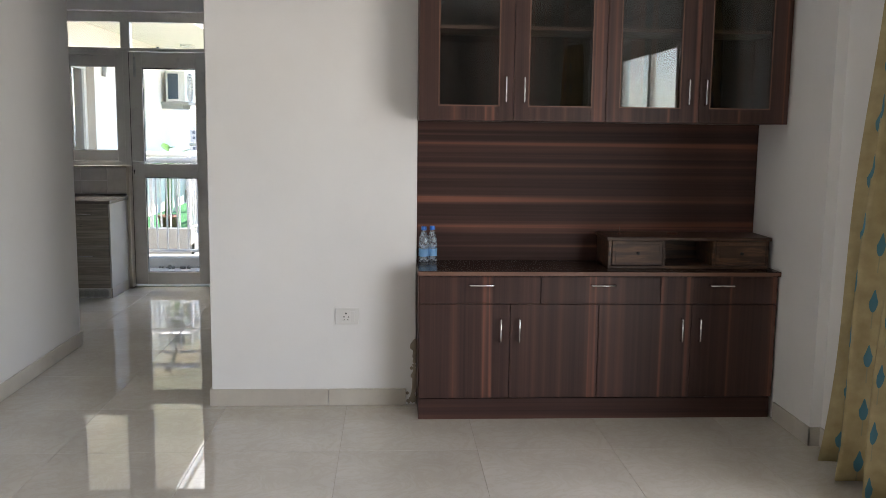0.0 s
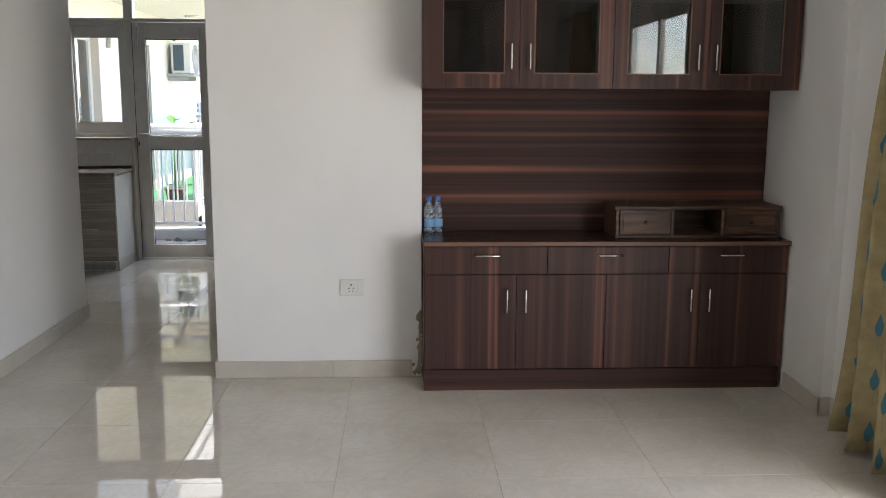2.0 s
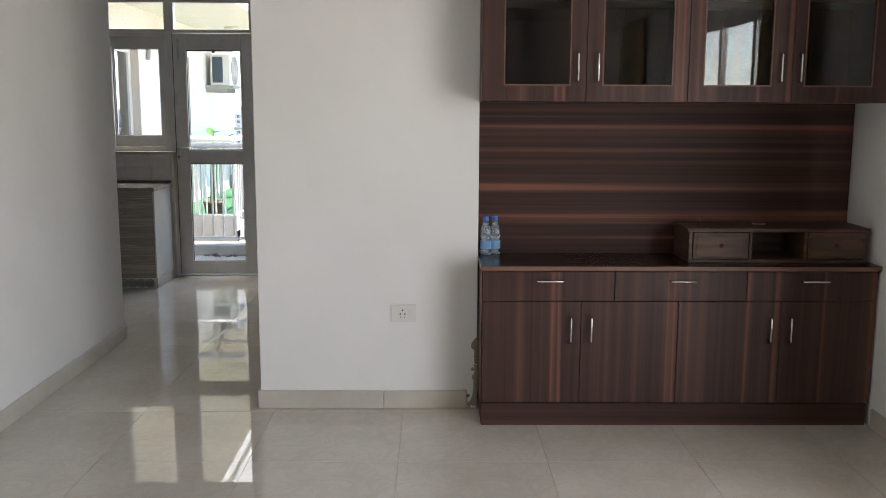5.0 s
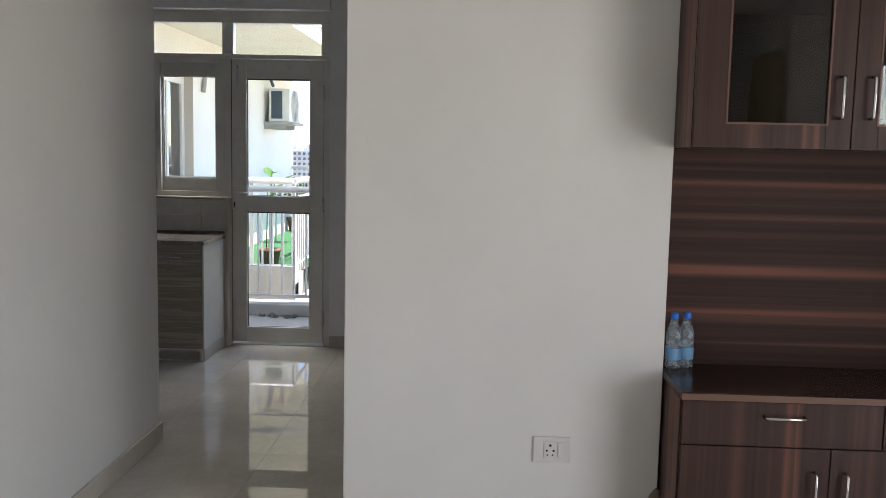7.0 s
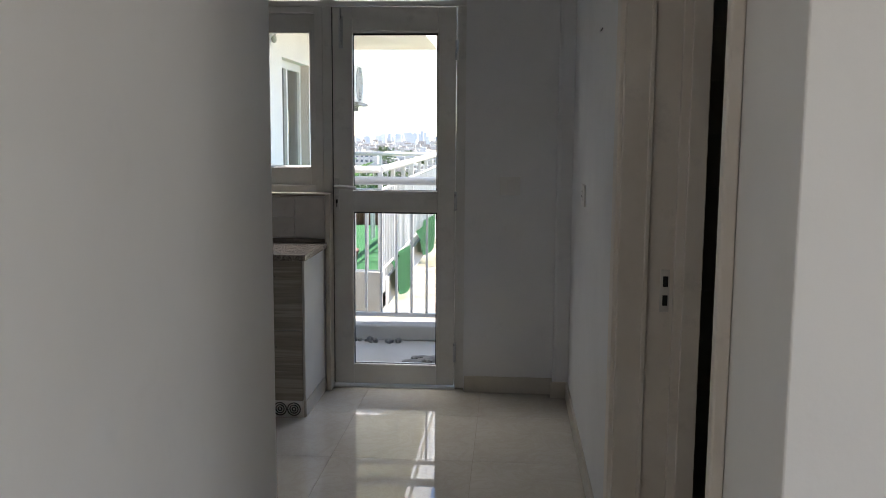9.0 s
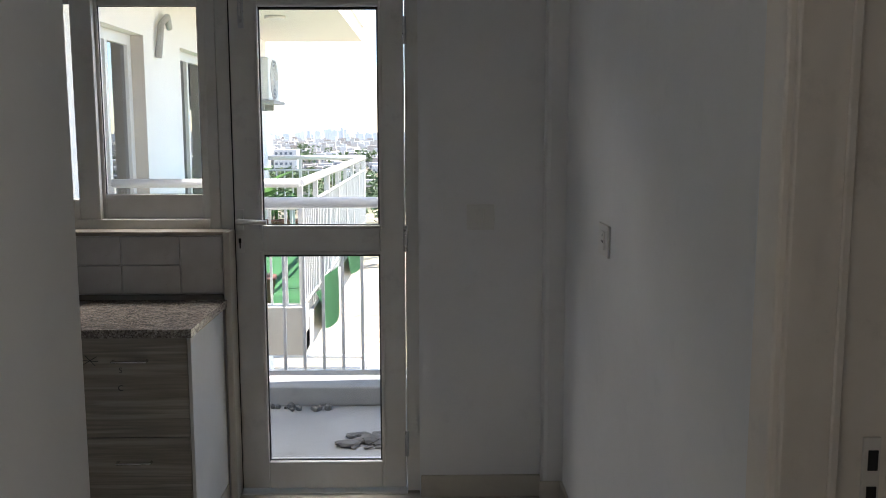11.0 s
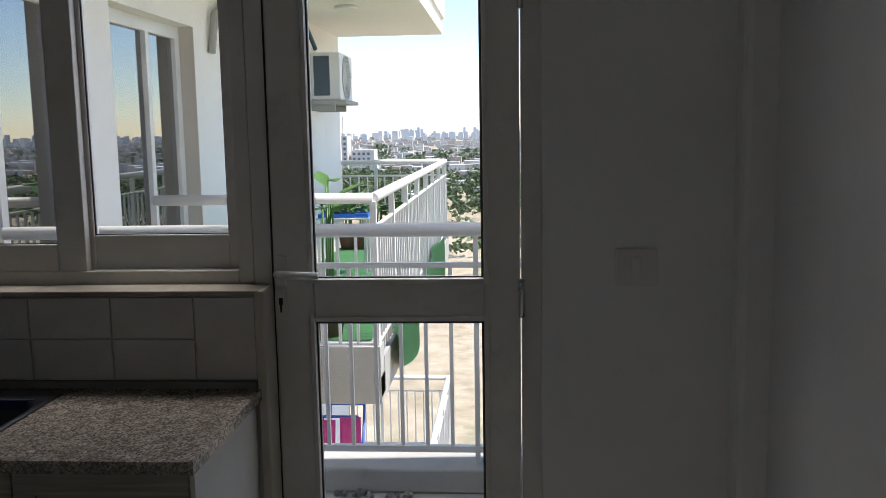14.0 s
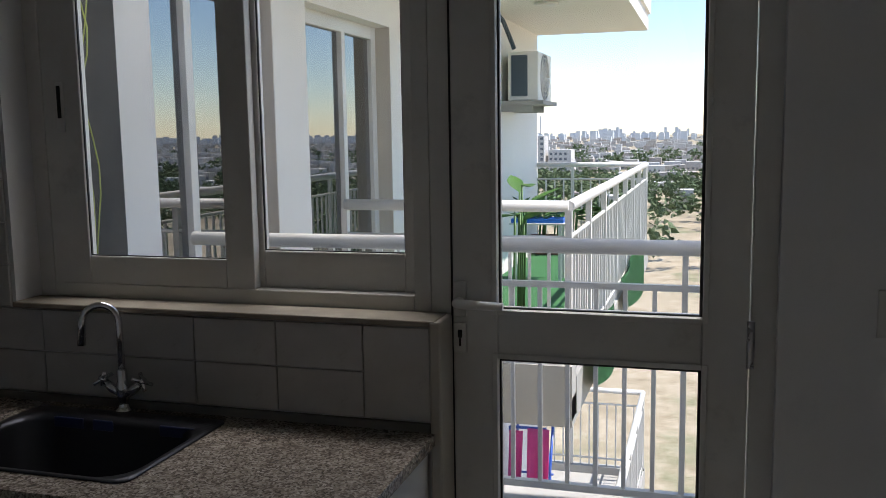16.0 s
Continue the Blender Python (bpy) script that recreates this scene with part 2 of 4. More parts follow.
def dado():
    m, nt, b = mat("grey_wall_tile")
    v = coords(nt, (1, 1, 1))
    oi = nt.nodes.new("ShaderNodeObjectInfo")
    c = ramp(nt, noise_fac(nt, v, 8, 5), [(0.3, (0.50, 0.48, 0.45)), (0.7, (0.58, 0.56, 0.53))])
    t = ramp(nt, oi.outputs["Random"], [(0, (0.88, 0.88, 0.88)), (1, (1, 1, 1))])
    st = ramp(nt, noise_fac(nt, v, 22, 8, 0.8), [(0.60, (1, 1, 1)), (0.75, (0.55, 0.5, 0.45))])
    nt.links.new(mixc(nt, mixc(nt, c, t, 1.0, "MULTIPLY"), st, 0.6, "MULTIPLY"), b.inputs["Base Color"])
    b.inputs["Roughness"].default_value = 0.3
    bump(nt, b, noise_fac(nt, v, 14, 3), 0.06, 0.01)
    return m


DADO = dado()
FLOORGROUT = painted("floor_grout", (0.36, 0.33, 0.28), (0.27, 0.24, 0.20), 0.9, 0.4)
GROUT = painted("grout", (0.24, 0.22, 0.20), (0.14, 0.13, 0.12), 0.9, 0.4)


def curtain_mat():
    m, nt, b = mat("printed_satin")
    tc = nt.nodes.new("ShaderNodeTexCoord")
    sep = nt.nodes.new("ShaderNodeSeparateXYZ")
    nt.links.new(tc.outputs["UV"], sep.inputs[0])

    def mth(op, a, c=0.0):
        n = nt.nodes.new("ShaderNodeMath")
        n.operation = op
        for s, v in ((n.inputs[0], a), (n.inputs[1], c)):
            if isinstance(v, (int, float)):
                s.default_value = v
            else:
                nt.links.new(v, s)
        return n.outputs[0]

    u, w = mth("MULTIPLY", sep.outputs[0], 7.5), sep.outputs[1]
    col_i = mth("FLOOR", u)
    fu = mth("SUBTRACT", mth("FRACT", u), 0.5)
    w2 = mth("ADD", mth("MULTIPLY", w, 4.2), mth("MULTIPLY", col_i, 0.37))
    fw = mth("SUBTRACT", mth("FRACT", w2), 0.5)
    # a drop: round below, pointed above
    narrow = mth("ADD", 1.0, mth("MULTIPLY", mth("MAXIMUM", fw, 0.0), 7.0))
    d = mth("ADD", mth("POWER", mth("MULTIPLY", mth("ABSOLUTE", fu), mth("MULTIPLY", narrow, 1.0)), 2.0), mth("POWER", mth("MULTIPLY", fw, 0.85), 2.0))
    drop = mth("LESS_THAN", d, 0.030)
    stem = mth("MULTIPLY", mth("LESS_THAN", mth("ABSOLUTE", fu), 0.025), mth("LESS_THAN", fw, 0.0))
    v = coords(nt, (1, 1, 1))
    base = ramp(nt, noise_fac(nt, v, 14, 5), [(0.3, (0.31, 0.24, 0.11)), (0.7, (0.43, 0.35, 0.18))])
    c1 = mixc(nt, base, (0.22, 0.24, 0.16), mth("MULTIPLY", stem, 0.6))
    c2 = mixc(nt, c1, (0.045, 0.17, 0.23), drop)
    nt.links.new(c2, b.inputs["Base Color"])
    b.inputs["Roughness"].default_value = 0.42
    tl = nd(nt, "BsdfTranslucent")
    nt.links.new(c2, tl.inputs[0])
    mx = nt.nodes.new("ShaderNodeMixShader")
    mx.inputs[0].default_value = 0.06
    nt.links.new(b.outputs[0], mx.inputs[1])
    nt.links.new(tl.outputs[0], mx.inputs[2])
    nt.links.new(mx.outputs[0], nt.nodes["Material Output"].inputs[0])
    bump(nt, b, noise_fac(nt, v, 160, 3), 0.15, 0.002)
    return m


CURTAIN = curtain_mat()


def ground_mat():
    m, nt, b = mat("dry_ground")
    v = coords(nt, (1, 1, 1))
    sand = ramp(nt, noise_fac(nt, v, 0.35, 8, 0.7), [(0.3, (0.23, 0.18, 0.11)), (0.5, (0.36, 0.295, 0.20)), (0.62, (0.44, 0.37, 0.27))])
    scrub = ramp(nt, noise_fac(nt, v, 0.05, 8, 0.7), [(0.50, (0, 0, 0)), (0.62, (0.7, 0.7, 0.7))])
    c = mixc(nt, sand, (0.12, 0.15, 0.06), scrub)
    nt.links.new(c, b.inputs["Base Color"])
    b.inputs["Roughness"].default_value = 0.95
    return m


GROUND = ground_mat()


def island_mat(name, stops, rough=0.8):
    m, nt, b = mat(name)
    g = nt.nodes.new("ShaderNodeNewGeometry")
    c = ramp(nt, g.outputs["Random Per Island"], stops)
    n = ramp(nt, noise_fac(nt, coords(nt, (1, 1, 1)), 0.6, 6, 0.7), [(0.3, (0.7, 0.7, 0.7)), (0.7, (1, 1, 1))])
    nt.links.new(mixc(nt, c, n, 0.8, "MULTIPLY"), b.inputs["Base Color"])
    b.inputs["Roughness"].default_value = rough
    return m


CITY = island_mat("town_walls", [(0, (0.52, 0.48, 0.43)), (0.5, (0.68, 0.67, 0.66)), (0.8, (0.42, 0.36, 0.31)), (1, (0.75, 0.74, 0.72))])
# distance haze is put into these pale blue-grey tower colours
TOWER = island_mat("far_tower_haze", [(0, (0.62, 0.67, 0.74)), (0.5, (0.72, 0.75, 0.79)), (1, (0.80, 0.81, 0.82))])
CITYWIN = painted("far_window", (0.12, 0.14, 0.17), (0.09, 0.10, 0.13), 0.3)
# leaf greens lightened so the colour takes in the haze of distance
TREE = island_mat("far_tree_leaf_haze", [(0, (0.08, 0.12, 0.05)), (0.6, (0.115, 0.165, 0.07)), (1, (0.15, 0.20, 0.095))])
BLUEROOF = painted("blue_sheet_roof", (0.05, 0.36, 0.58), (0.04, 0.30, 0.5), 0.5)

# ---- building helpers ----
ORIGIN = {}


def box(bm, x0, x1, y0, y1, z0, z1, bevel=0.0):
    vs = [bm.verts.new((x, y, z)) for x in (x0, x1) for y in (y0, y1) for z in (z0, z1)]
    fs = [bm.faces.new([vs[i] for i in q]) for q in ((0, 1, 3, 2), (4, 6, 7, 5), (0, 4, 5, 1), (2, 3, 7, 6), (0, 2, 6, 4), (1, 5, 7, 3))]
    if bevel:
        edges = list({e for f in fs for e in f.edges})
        bmesh.ops.bevel(bm, geom=edges, offset=bevel, segments=2, profile=0.5, affect="EDGES")
    return bm


def B(*a, bevel=0.0):
    return box(bmesh.new(), *a, bevel=bevel)


def boxes(rows, bevel=0.0):
    bm = bmesh.new()
    for r in rows:
        box(bm, *r, bevel=bevel)
    return bm


def tube(bm, pts, r, n=12, cap=True):
    """A round bar along a line of points; r is one radius or one per point."""
    pts = [Vector(p) for p in pts]
    rs = r if isinstance(r, (list, tuple)) else [r] * len(pts)
    rings, side = [], None
    for i, p in enumerate(pts):
        d = (pts[min(i + 1, len(pts) - 1)] - pts[max(i - 1, 0)]).normalized()
        if side is None:
            side = d.orthogonal().normalized()
        side = (side - d * side.dot(d)).normalized()
        up = d.cross(side)
        rings.append([bm.verts.new(p + rs[i] * (math.cos(a) * side + math.sin(a) * up)) for a in (2 * math.pi * k / n for k in range(n))])
    for a, b in zip(rings, rings[1:]):
        for k in range(n):
            f = bm.faces.new((a[k], a[(k + 1) % n], b[(k + 1) % n], b[k]))
            f.smooth = True
    if cap:
        bm.faces.new(rings[0][::-1])
        bm.faces.new(rings[-1])
    return bm


def T(pts, r, n=12):
    return tube(bmesh.new(), pts, r, n)


def lathe(cx, cy, prof, n=20):
    return T([(cx, cy, z) for _, z in prof], [max(r, 0.0005) for r, _ in prof], n)


def finish(name, bm, material):
    bmesh.ops.recalc_face_normals(bm, faces=bm.faces)
    me = bpy.data.meshes.new(name)
    bm.to_mesh(me)
    bm.free()
    me.materials.append(material)
    return me


def thing(name, at, label, category, group="", kind=""):
    ob = new(name)
    ob.empty_display_size = 0.1
    ob.location = at
    ORIGIN[ob] = Vector(at)
    return tagged(ob, label, category, group, kind)


def solid(name, bm, material, label, category, group="", kind=""):
    """A thing of one mesh; the mesh is given in the world's metres."""
    ob = new(name, finish(name, bm, material))
    ORIGIN[ob] = Vector((0, 0, 0))
    return tagged(ob, label, category, group, kind)


def structure(name, bm, material, label="", category=""):
    return solid(name, bm, material, label, category, "", "structure")


def part(name, bm, material, parent, label=""):
    o = ORIGIN[parent]
    bmesh.ops.translate(bm, verts=bm.verts, vec=-o)
    ob = new(name, finish(name, bm, material))
    ob.parent = parent
    ORIGIN[ob] = o
    return tagged(ob, label)


def pane(name, bm, material, parent, label=""):
    ob = part(name, bm, material, parent, label)
    ob.visible_shadow = False
    return ob


def ring(x0, x1, y0, y1, z0, z1, wl, wr, wb, wt, bevel=0.003):
    """A rectangular frame that stands across y."""
    return boxes([(x0, x0 + wl, y0, y1, z0, z1), (x1 - wr, x1, y0, y1, z0, z1), (x0 + wl, x1 - wr, y0, y1, z0, z0 + wb), (x0 + wl, x1 - wr, y0, y1, z1 - wt, z1)], bevel)


CEIL_Z = 2.85
# ---- the large structure ----
structure("wall_west", B(-1.35, -1.222, -4.6, 6.455, 0, CEIL_Z, bevel=0.006), WALL, "off-white painted plaster wall", "wall")
# unseen wall that closes the room, set back to weaken bounced light
structure("wall_south_unseen", B(-1.35, 3.25, -4.75, -4.6, 0, CEIL_Z), WALL, "off-white painted plaster wall", "wall")
structure("wall_dining", boxes([(-0.035, 1.083, 5.03, 5.42, 0, CEIL_Z), (1.083, 3.01, 5.17, 5.42, 0, CEIL_Z)], 0.004), WALL, "off-white painted wall with a recess for the sideboard", "wall")
structure("wall_east", boxes([(3.01, 3.13, 4.33, 5.42, 0, CEIL_Z), (3.01, 3.13, 0.95, 4.33, 2.3, CEIL_Z), (3.066, 3.13, 3.45, 4.33, 0, 2.3), (3.01, 3.13, -4.6, 0.95, 0, CEIL_Z)]), WALL, "off-white painted wall with a wide balcony opening", "wall")
structure("wall_kitchen_east", boxes([(-0.12, 0.0, 6.42, 8.73, 0, CEIL_Z), (-0.035, 0.0, 5.42, 6.42, 2.12, CEIL_Z)], 0.004), KITCHEN_WALL, "pale painted kitchen wall with a doorway", "wall")
structure("wall_north", boxes([(-0.72, 0.0, 8.73, 8.95, 0, CEIL_Z), (-2.74, -0.72, 8.69, 8.95, 2.56, CEIL_Z), (-4.4, -2.74, 8.69, 8.95, 0, CEIL_Z), (-2.74, -1.50, 8.69, 8.95, 0, 1.135)]), KITCHEN_WALL, "pale painted outer kitchen wall with window and door openings", "wall")
structure("pilaster", B(-0.205, -0.09, 8.655, 8.76, 0, CEIL_Z, bevel=0.02), KITCHEN_WALL, "narrow painted corner pilaster", "pilaster")
structure("wall_kitchen_south", B(-4.4, -1.35, 6.32, 6.455, 0, CEIL_Z), KITCHEN_WALL, "pale painted inner kitchen wall", "wall")
structure("wall_kitchen_west", B(-4.52, -4.4, 6.32, 8.95, 0, CEIL_Z), KITCHEN_WALL, "pale painted kitchen end wall", "wall")
structure("wall_wet_room", boxes([(0.0, 1.9, 5.425, 5.44, 0, CEIL_Z), (1.9, 2.0, 5.425, 8.95, 0, CEIL_Z), (0.004, 1.9, 8.9, 8.95, 0, CEIL_Z), (0.004, 0.02, 6.42, 8.9, 0, CEIL_Z)]), DARKTILE, "dark tiled walls of an unlit wet room", "wall")
structure("ceiling", boxes([(-1.36, 3.25, -4.75, 5.42, CEIL_Z, CEIL_Z + 0.15), (-4.52, 2.0, 5.42, 8.95, CEIL_Z, CEIL_Z + 0.15)]), CEIL, "white painted ceiling", "ceiling")
FLOOR = structure("floor", boxes([(-1.36, 3.25, -4.75, 5.42, -0.2, -0.004), (-4.52, 2.0, 5.42, 8.95, -0.2, -0.0045)]), FLOORGROUT, "glossy cream vitrified tile floor", "floor")

# skirting tiles, 95 mm high
SK = 0.095


def skirting(rows):
    for r in rows:
        structure("baseboard", B(*r, 0, SK, bevel=0.003), SKIRT, "beige tile skirting along the wall", "baseboard")


skirting([(-1.222, -1.21, -4.6, 6.455), (-1.33, -1.21, 6.456, 6.467), (-0.047, 0.6, 5.018, 5.03), (0.602, 1.03, 5.018, 5.03), (-0.047, -0.035, 5.031, 5.42),
          (2.998, 3.01, 4.318, 4.74), (2.998, 3.066, 4.318, 4.33), (3.054, 3.066, 3.452, 4.317), (-0.132, -0.12, 6.47, 8.65), (-0.715, -0.206, 8.718, 8.73), (-0.217, -0.123, 8.643, 8.655)])

# ---- doorway of the wet room ----
fr = structure("door_1", boxes([(-0.135, 0.11, 6.372, 6.42, 0, 2.12), (-0.05, 0.09, 5.42, 5.455, 0, 2.12), (-0.05, 0.09, 5.455, 6.372, 2.08, 2.12)], 0.004), FRAMEPAINT, "cream painted wooden door frame, chipped", "door frame")
part("door_stop", boxes([(0.03, 0.11, 6.352, 6.372, 0, 2.08), (0.055, 0.11, 6.338, 6.352, 0, 2.08), (-0.06, -0.045, 6.364, 6.372, 0, 2.08)], 0.003), FRAMEPAINT, fr)
part("architrave", boxes([(-0.148, -0.121, 6.385, 6.475, 0, 2.17), (-0.064, -0.0355, 5.385, 5.42, 0, 2.17)], 0.005), FRAMEPAINT, fr, "cream painted moulding")
part("strike_plate", B(-0.008, 0.02, 6.366, 6.3715, 0.96, 1.09, bevel=0.002), DULLSTEEL, fr, "steel strike plate with two holes")
part("latch_hole", boxes([(0.0, 0.015, 6.364, 6.3659, 0.98, 1.012), (0.0, 0.015, 6.364, 6.3659, 1.038, 1.07)]), HOLE, fr)

# ---- kitchen door and window of white plastic sections ----
YF = 8.80
win = structure("window_1", ring(-2.74, -1.545, YF - 0.01, YF + 0.07, 1.136, 2.205, 0.05, 0.045, 0.055, 0.035), UPVC, "white plastic sliding window with two sashes, smudged", "window")


def sash(x0, x1, y, z0, z1, wl, wr, wb, wt):
    s = part("sash", ring(x0, x1, y, y + 0.032, z0, z1, wl, wr, wb, wt), UPVC, win)
    pane("pane", B(x0 + wl - 0.004, x1 - wr + 0.004, y + 0.013, y + 0.018, z0 + wb - 0.004, z1 - wt + 0.004), GLASS, s)
    g = 0.005
    part("gasket", ring(x0 + wl - g, x1 - wr + g, y + 0.006, y + 0.012, z0 + wb - g, z1 - wt + g, g + 0.003, g + 0.003, g + 0.003, g + 0.003, 0), GASKET, s, "black rubber gasket and dark door-gap strip")
    return s


s1 = sash(-2.70, -2.045, YF - 0.004, 1.185, 2.18, 0.132, 0.085, 0.085, 0.11)
sash(-2.075, -1.585, YF + 0.032, 1.185, 2.18, 0.042, 0.042, 0.107, 0.115)
part("sash_lock", B(-2.645, -2.618, YF - 0.012, YF - 0.004, 1.62, 1.76, bevel=0.004), PLASTIC, s1)
part("lock_slot", B(-2.637, -2.626, YF - 0.0145, YF - 0.0122, 1.66, 1.75), HOLE, s1)

tr = structure("window_2", boxes([(-2.74, -0.722, YF - 0.012, YF + 0.07, 2.47, 2.56), (-2.74, -0.722, YF - 0.012, YF + 0.07, 2.206, 2.237), (-2.74, -2.68, YF - 0.012, YF + 0.07, 2.237, 2.47), (-1.559, -1.474, YF - 0.012, YF + 0.07, 2.237, 2.47), (-0.80, -0.722, YF - 0.012, YF + 0.07, 2.237, 2.47)], 0.003), UPVC, "white plastic fanlight with two fixed panes", "window")
pane("pane", B(-2.682, -1.557, YF + 0.02, YF + 0.025, 2.235, 2.472), GLASS, tr)
pane("pane", B(-1.476, -0.798, YF + 0.02, YF + 0.025, 2.235, 2.472), GLASS, tr)

dframe = structure("door_2", boxes([(-1.544, -1.489, YF - 0.012, YF + 0.07, 0, 2.205), (-0.7755, -0.716, YF - 0.012, YF + 0.07, 0, 2.205)], 0.003), UPVC, "closed white plastic balcony door with two glass panes", "door")
leaf = part("door_leaf", boxes([(-1.485, -1.37, YF - 0.02, YF + 0.04, 0.018, 2.2), (-0.882, -0.7785, YF - 0.02, YF + 0.04, 0.018, 2.2), (-1.37, -0.882, YF - 0.02, YF + 0.04, 2.056, 2.2), (-1.37, -0.882, YF - 0.02, YF + 0.04, 1.042, 1.165), (-1.37, -0.882, YF - 0.02, YF + 0.04, 0.018, 0.138)], 0.004), UPVC, dframe)
# black strip painted in for the shaded gap between leaf and frame
part("dark_gap_strip", B(-1.4888, -1.4852, YF - 0.0225, YF + 0.03, 0.02, 2.2), GASKET, dframe, "black rubber gasket and dark door-gap strip")
for z0, z1 in ((0.138, 1.042), (1.165, 2.056)):
    pane("pane", B(-1.374, -0.878, YF + 0.012, YF + 0.018, z0 - 0.004, z1 + 0.004), GLASS, leaf)
    part("gasket", ring(-1.3715, -0.8805, YF - 0.002, YF + 0.01, z0 - 0.0015, z1 + 0.0015, 0.006, 0.009, 0.005, 0.012, 0), GASKET, leaf, "black rubber gasket and dark door-gap strip")
    part("glazing_bead", ring(-1.384, -0.868, YF - 0.026, YF - 0.0205, z0 - 0.014, z1 + 0.014, 0.014, 0.014, 0.014, 0.014, 0.002), UPVC, leaf)
h = part("handle_plate", B(-1.482, -1.447, YF - 0.03, YF - 0.0205, 1.145, 1.235, bevel=0.004), PLASTIC, leaf)
part("door_lever", T([(-1.464, YF - 0.028, 1.186), (-1.464, YF - 0.065, 1.186), (-1.455, YF - 0.072, 1.186), (-1.345, YF - 0.072, 1.183)], [0.011, 0.011, 0.012, 0.010]), PLASTIC, h, "white lever handle")
k = part("keyhole_plate", B(-1.483, -1.448, YF - 0.026, YF - 0.0205, 1.052, 1.13, bevel=0.004), PLASTIC, leaf)
part("keyhole", boxes([(-1.471, -1.460, YF - 0.0285, YF - 0.0262, 1.092, 1.112), (-1.468, -1.463, YF - 0.0285, YF - 0.0262, 1.07, 1.092)]), HOLE, k)
for z in (0.22, 1.11, 1.96):
    part("hinge", T([(-0.775, YF - 0.03, z - 0.055), (-0.775, YF - 0.03, z + 0.055)], 0.009, 8), STEEL, dframe, "steel butt hinge")
bolt = part("tower_bolt", B(-1.448, -1.424, YF - 0.026, YF - 0.0205, 1.97, 2.15, bevel=0.002), STEEL, leaf, "dull steel tower bolt")
part("bolt_bar", T([(-1.436, YF - 0.032, 1.99), (-1.436, YF - 0.032, 2.19)], 0.006, 8), STEEL, bolt)
part("bolt_knob", T([(-1.436, YF - 0.036, 2.01), (-1.436, YF - 0.056, 2.01)], 0.006, 8), STEEL, bolt)
# white colour here stands for the strip of daylight under the door
structure("threshold", B(-1.489, -0.773, YF - 0.05, YF + 0.15, -0.004, 0.008), UPVC, "door threshold whitened for the daylight under the door", "threshold")
structure("window_sill", B(-2.74, -1.50, 8.672, YF - 0.012, 1.136, 1.152, bevel=0.004), SILL, "dirty beige tiled sill", "sill")
structure("trim", boxes([(-1.515, -1.487, 8.67, YF - 0.013, 0, 1.150)], 0.005), SKIRT, "rough plaster strip beside the door", "trim")

# ---- balcony opening of the living room ----
sl = structure("window_3", boxes([(3.07, 3.129, 0.95, 1.01, 0.0, 2.3), (3.07, 3.129, 3.39, 3.449, 0.0, 2.3), (3.07, 3.129, 1.01, 3.39, 2.23, 2.3), (3.07, 3.129, 1.01, 3.39, 0.0, 0.06)], 0.003), UPVC, "white plastic sliding balcony door", "window")
for ya, yb, xo in ((1.01, 1.96, 3.075), (1.90, 2.70, 3.1), (2.64, 3.39, 3.075)):
    sp = part("sash", boxes([(xo, xo + 0.022, ya, ya + 0.06, 0.06, 2.23), (xo, xo + 0.022, yb - 0.06, yb, 0.06, 2.23), (xo, xo + 0.022, ya + 0.06, yb - 0.06, 0.06, 0.13), (xo, xo + 0.022, ya + 0.06, yb - 0.06, 2.16, 2.23)], 0.002), UPVC, sl)
    pane("pane", B(xo + 0.009, xo + 0.014, ya + 0.056, yb - 0.056, 0.126, 2.164), GLASS, sp)
structure("balcony_floor", B(3.25, 5.0, -2.75, 5.42, -0.2, -0.03), CONC, "grey cement balcony floor", "balcony")
# unseen slab, added and sized to stop sun reaching the room's floor
structure("sun_shade_slab", B(3.14, 4.6, -1.2, 5.42, 2.86, 3.06), EXT, "unseen painted slab added to keep sun out of the living room", "balcony")

# ---- curtain ----


def curtain(y0, y1, top_y0, top_y1, x, z0, z1, folds, seed):
    rnd = random.Random(seed)
    bm = bmesh.new()
    uv = bm.loops.layers.uv.new("UVMap")
    nu, nv = folds * 14, 26
    ph = [rnd.uniform(-0.5, 0.5) for _ in range(folds + 2)]
    grid = []
    for j in range(nv + 1):
        v = j / nv
        row = []
        for i in range(nu + 1):
            u = i / nu
            amp = 0.072 - 0.025 * v + 0.015 * math.sin(4 * u + seed)
            k = u * folds
            wob = ph[int(k)] * (1 - k % 1) + ph[int(k) + 1] * (k % 1)
            ya, yb = y0 + (top_y0 - y0) * v ** 0.8, y1 + (top_y1 - y1) * v ** 0.8
            y = ya + (yb - ya) * u + 0.02 * math.sin(2 * math.pi * k + 1.3)
            xx = x + amp * math.sin(2 * math.pi * k + wob * 1.5 + 0.4 * v) + 0.012 * math.sin(9 * v + 5 * u)
            row.append(bm.verts.new((xx, y, z0 + (z1 - z0) * v + 0.012 * math.sin(2 * math.pi * k) * (1 - v))))
        grid.append(row)
    wide = abs(y1 - y0) * 1.9
    for j in range(nv):
        for i in range(nu):
            f = bm.faces.new((grid[j][i], grid[j][i + 1], grid[j + 1][i + 1], grid[j + 1][i]))
            f.smooth = True
            for lp, (a, b) in zip(f.loops, ((i, j), (i + 1, j), (i + 1, j + 1), (i, j + 1))):
                lp[uv].uv = (a / nu * wide, b / nv * (z1 - z0))
    return bm


rod = thing("curtain_rod", (2.93, 2.0, 2.45), "steel curtain rod above the balcony opening", "curtain rod")
part("rod", T([(2.93, -1.85, 2.45), (2.93, 4.5, 2.45)], 0.0125), STEEL, rod)
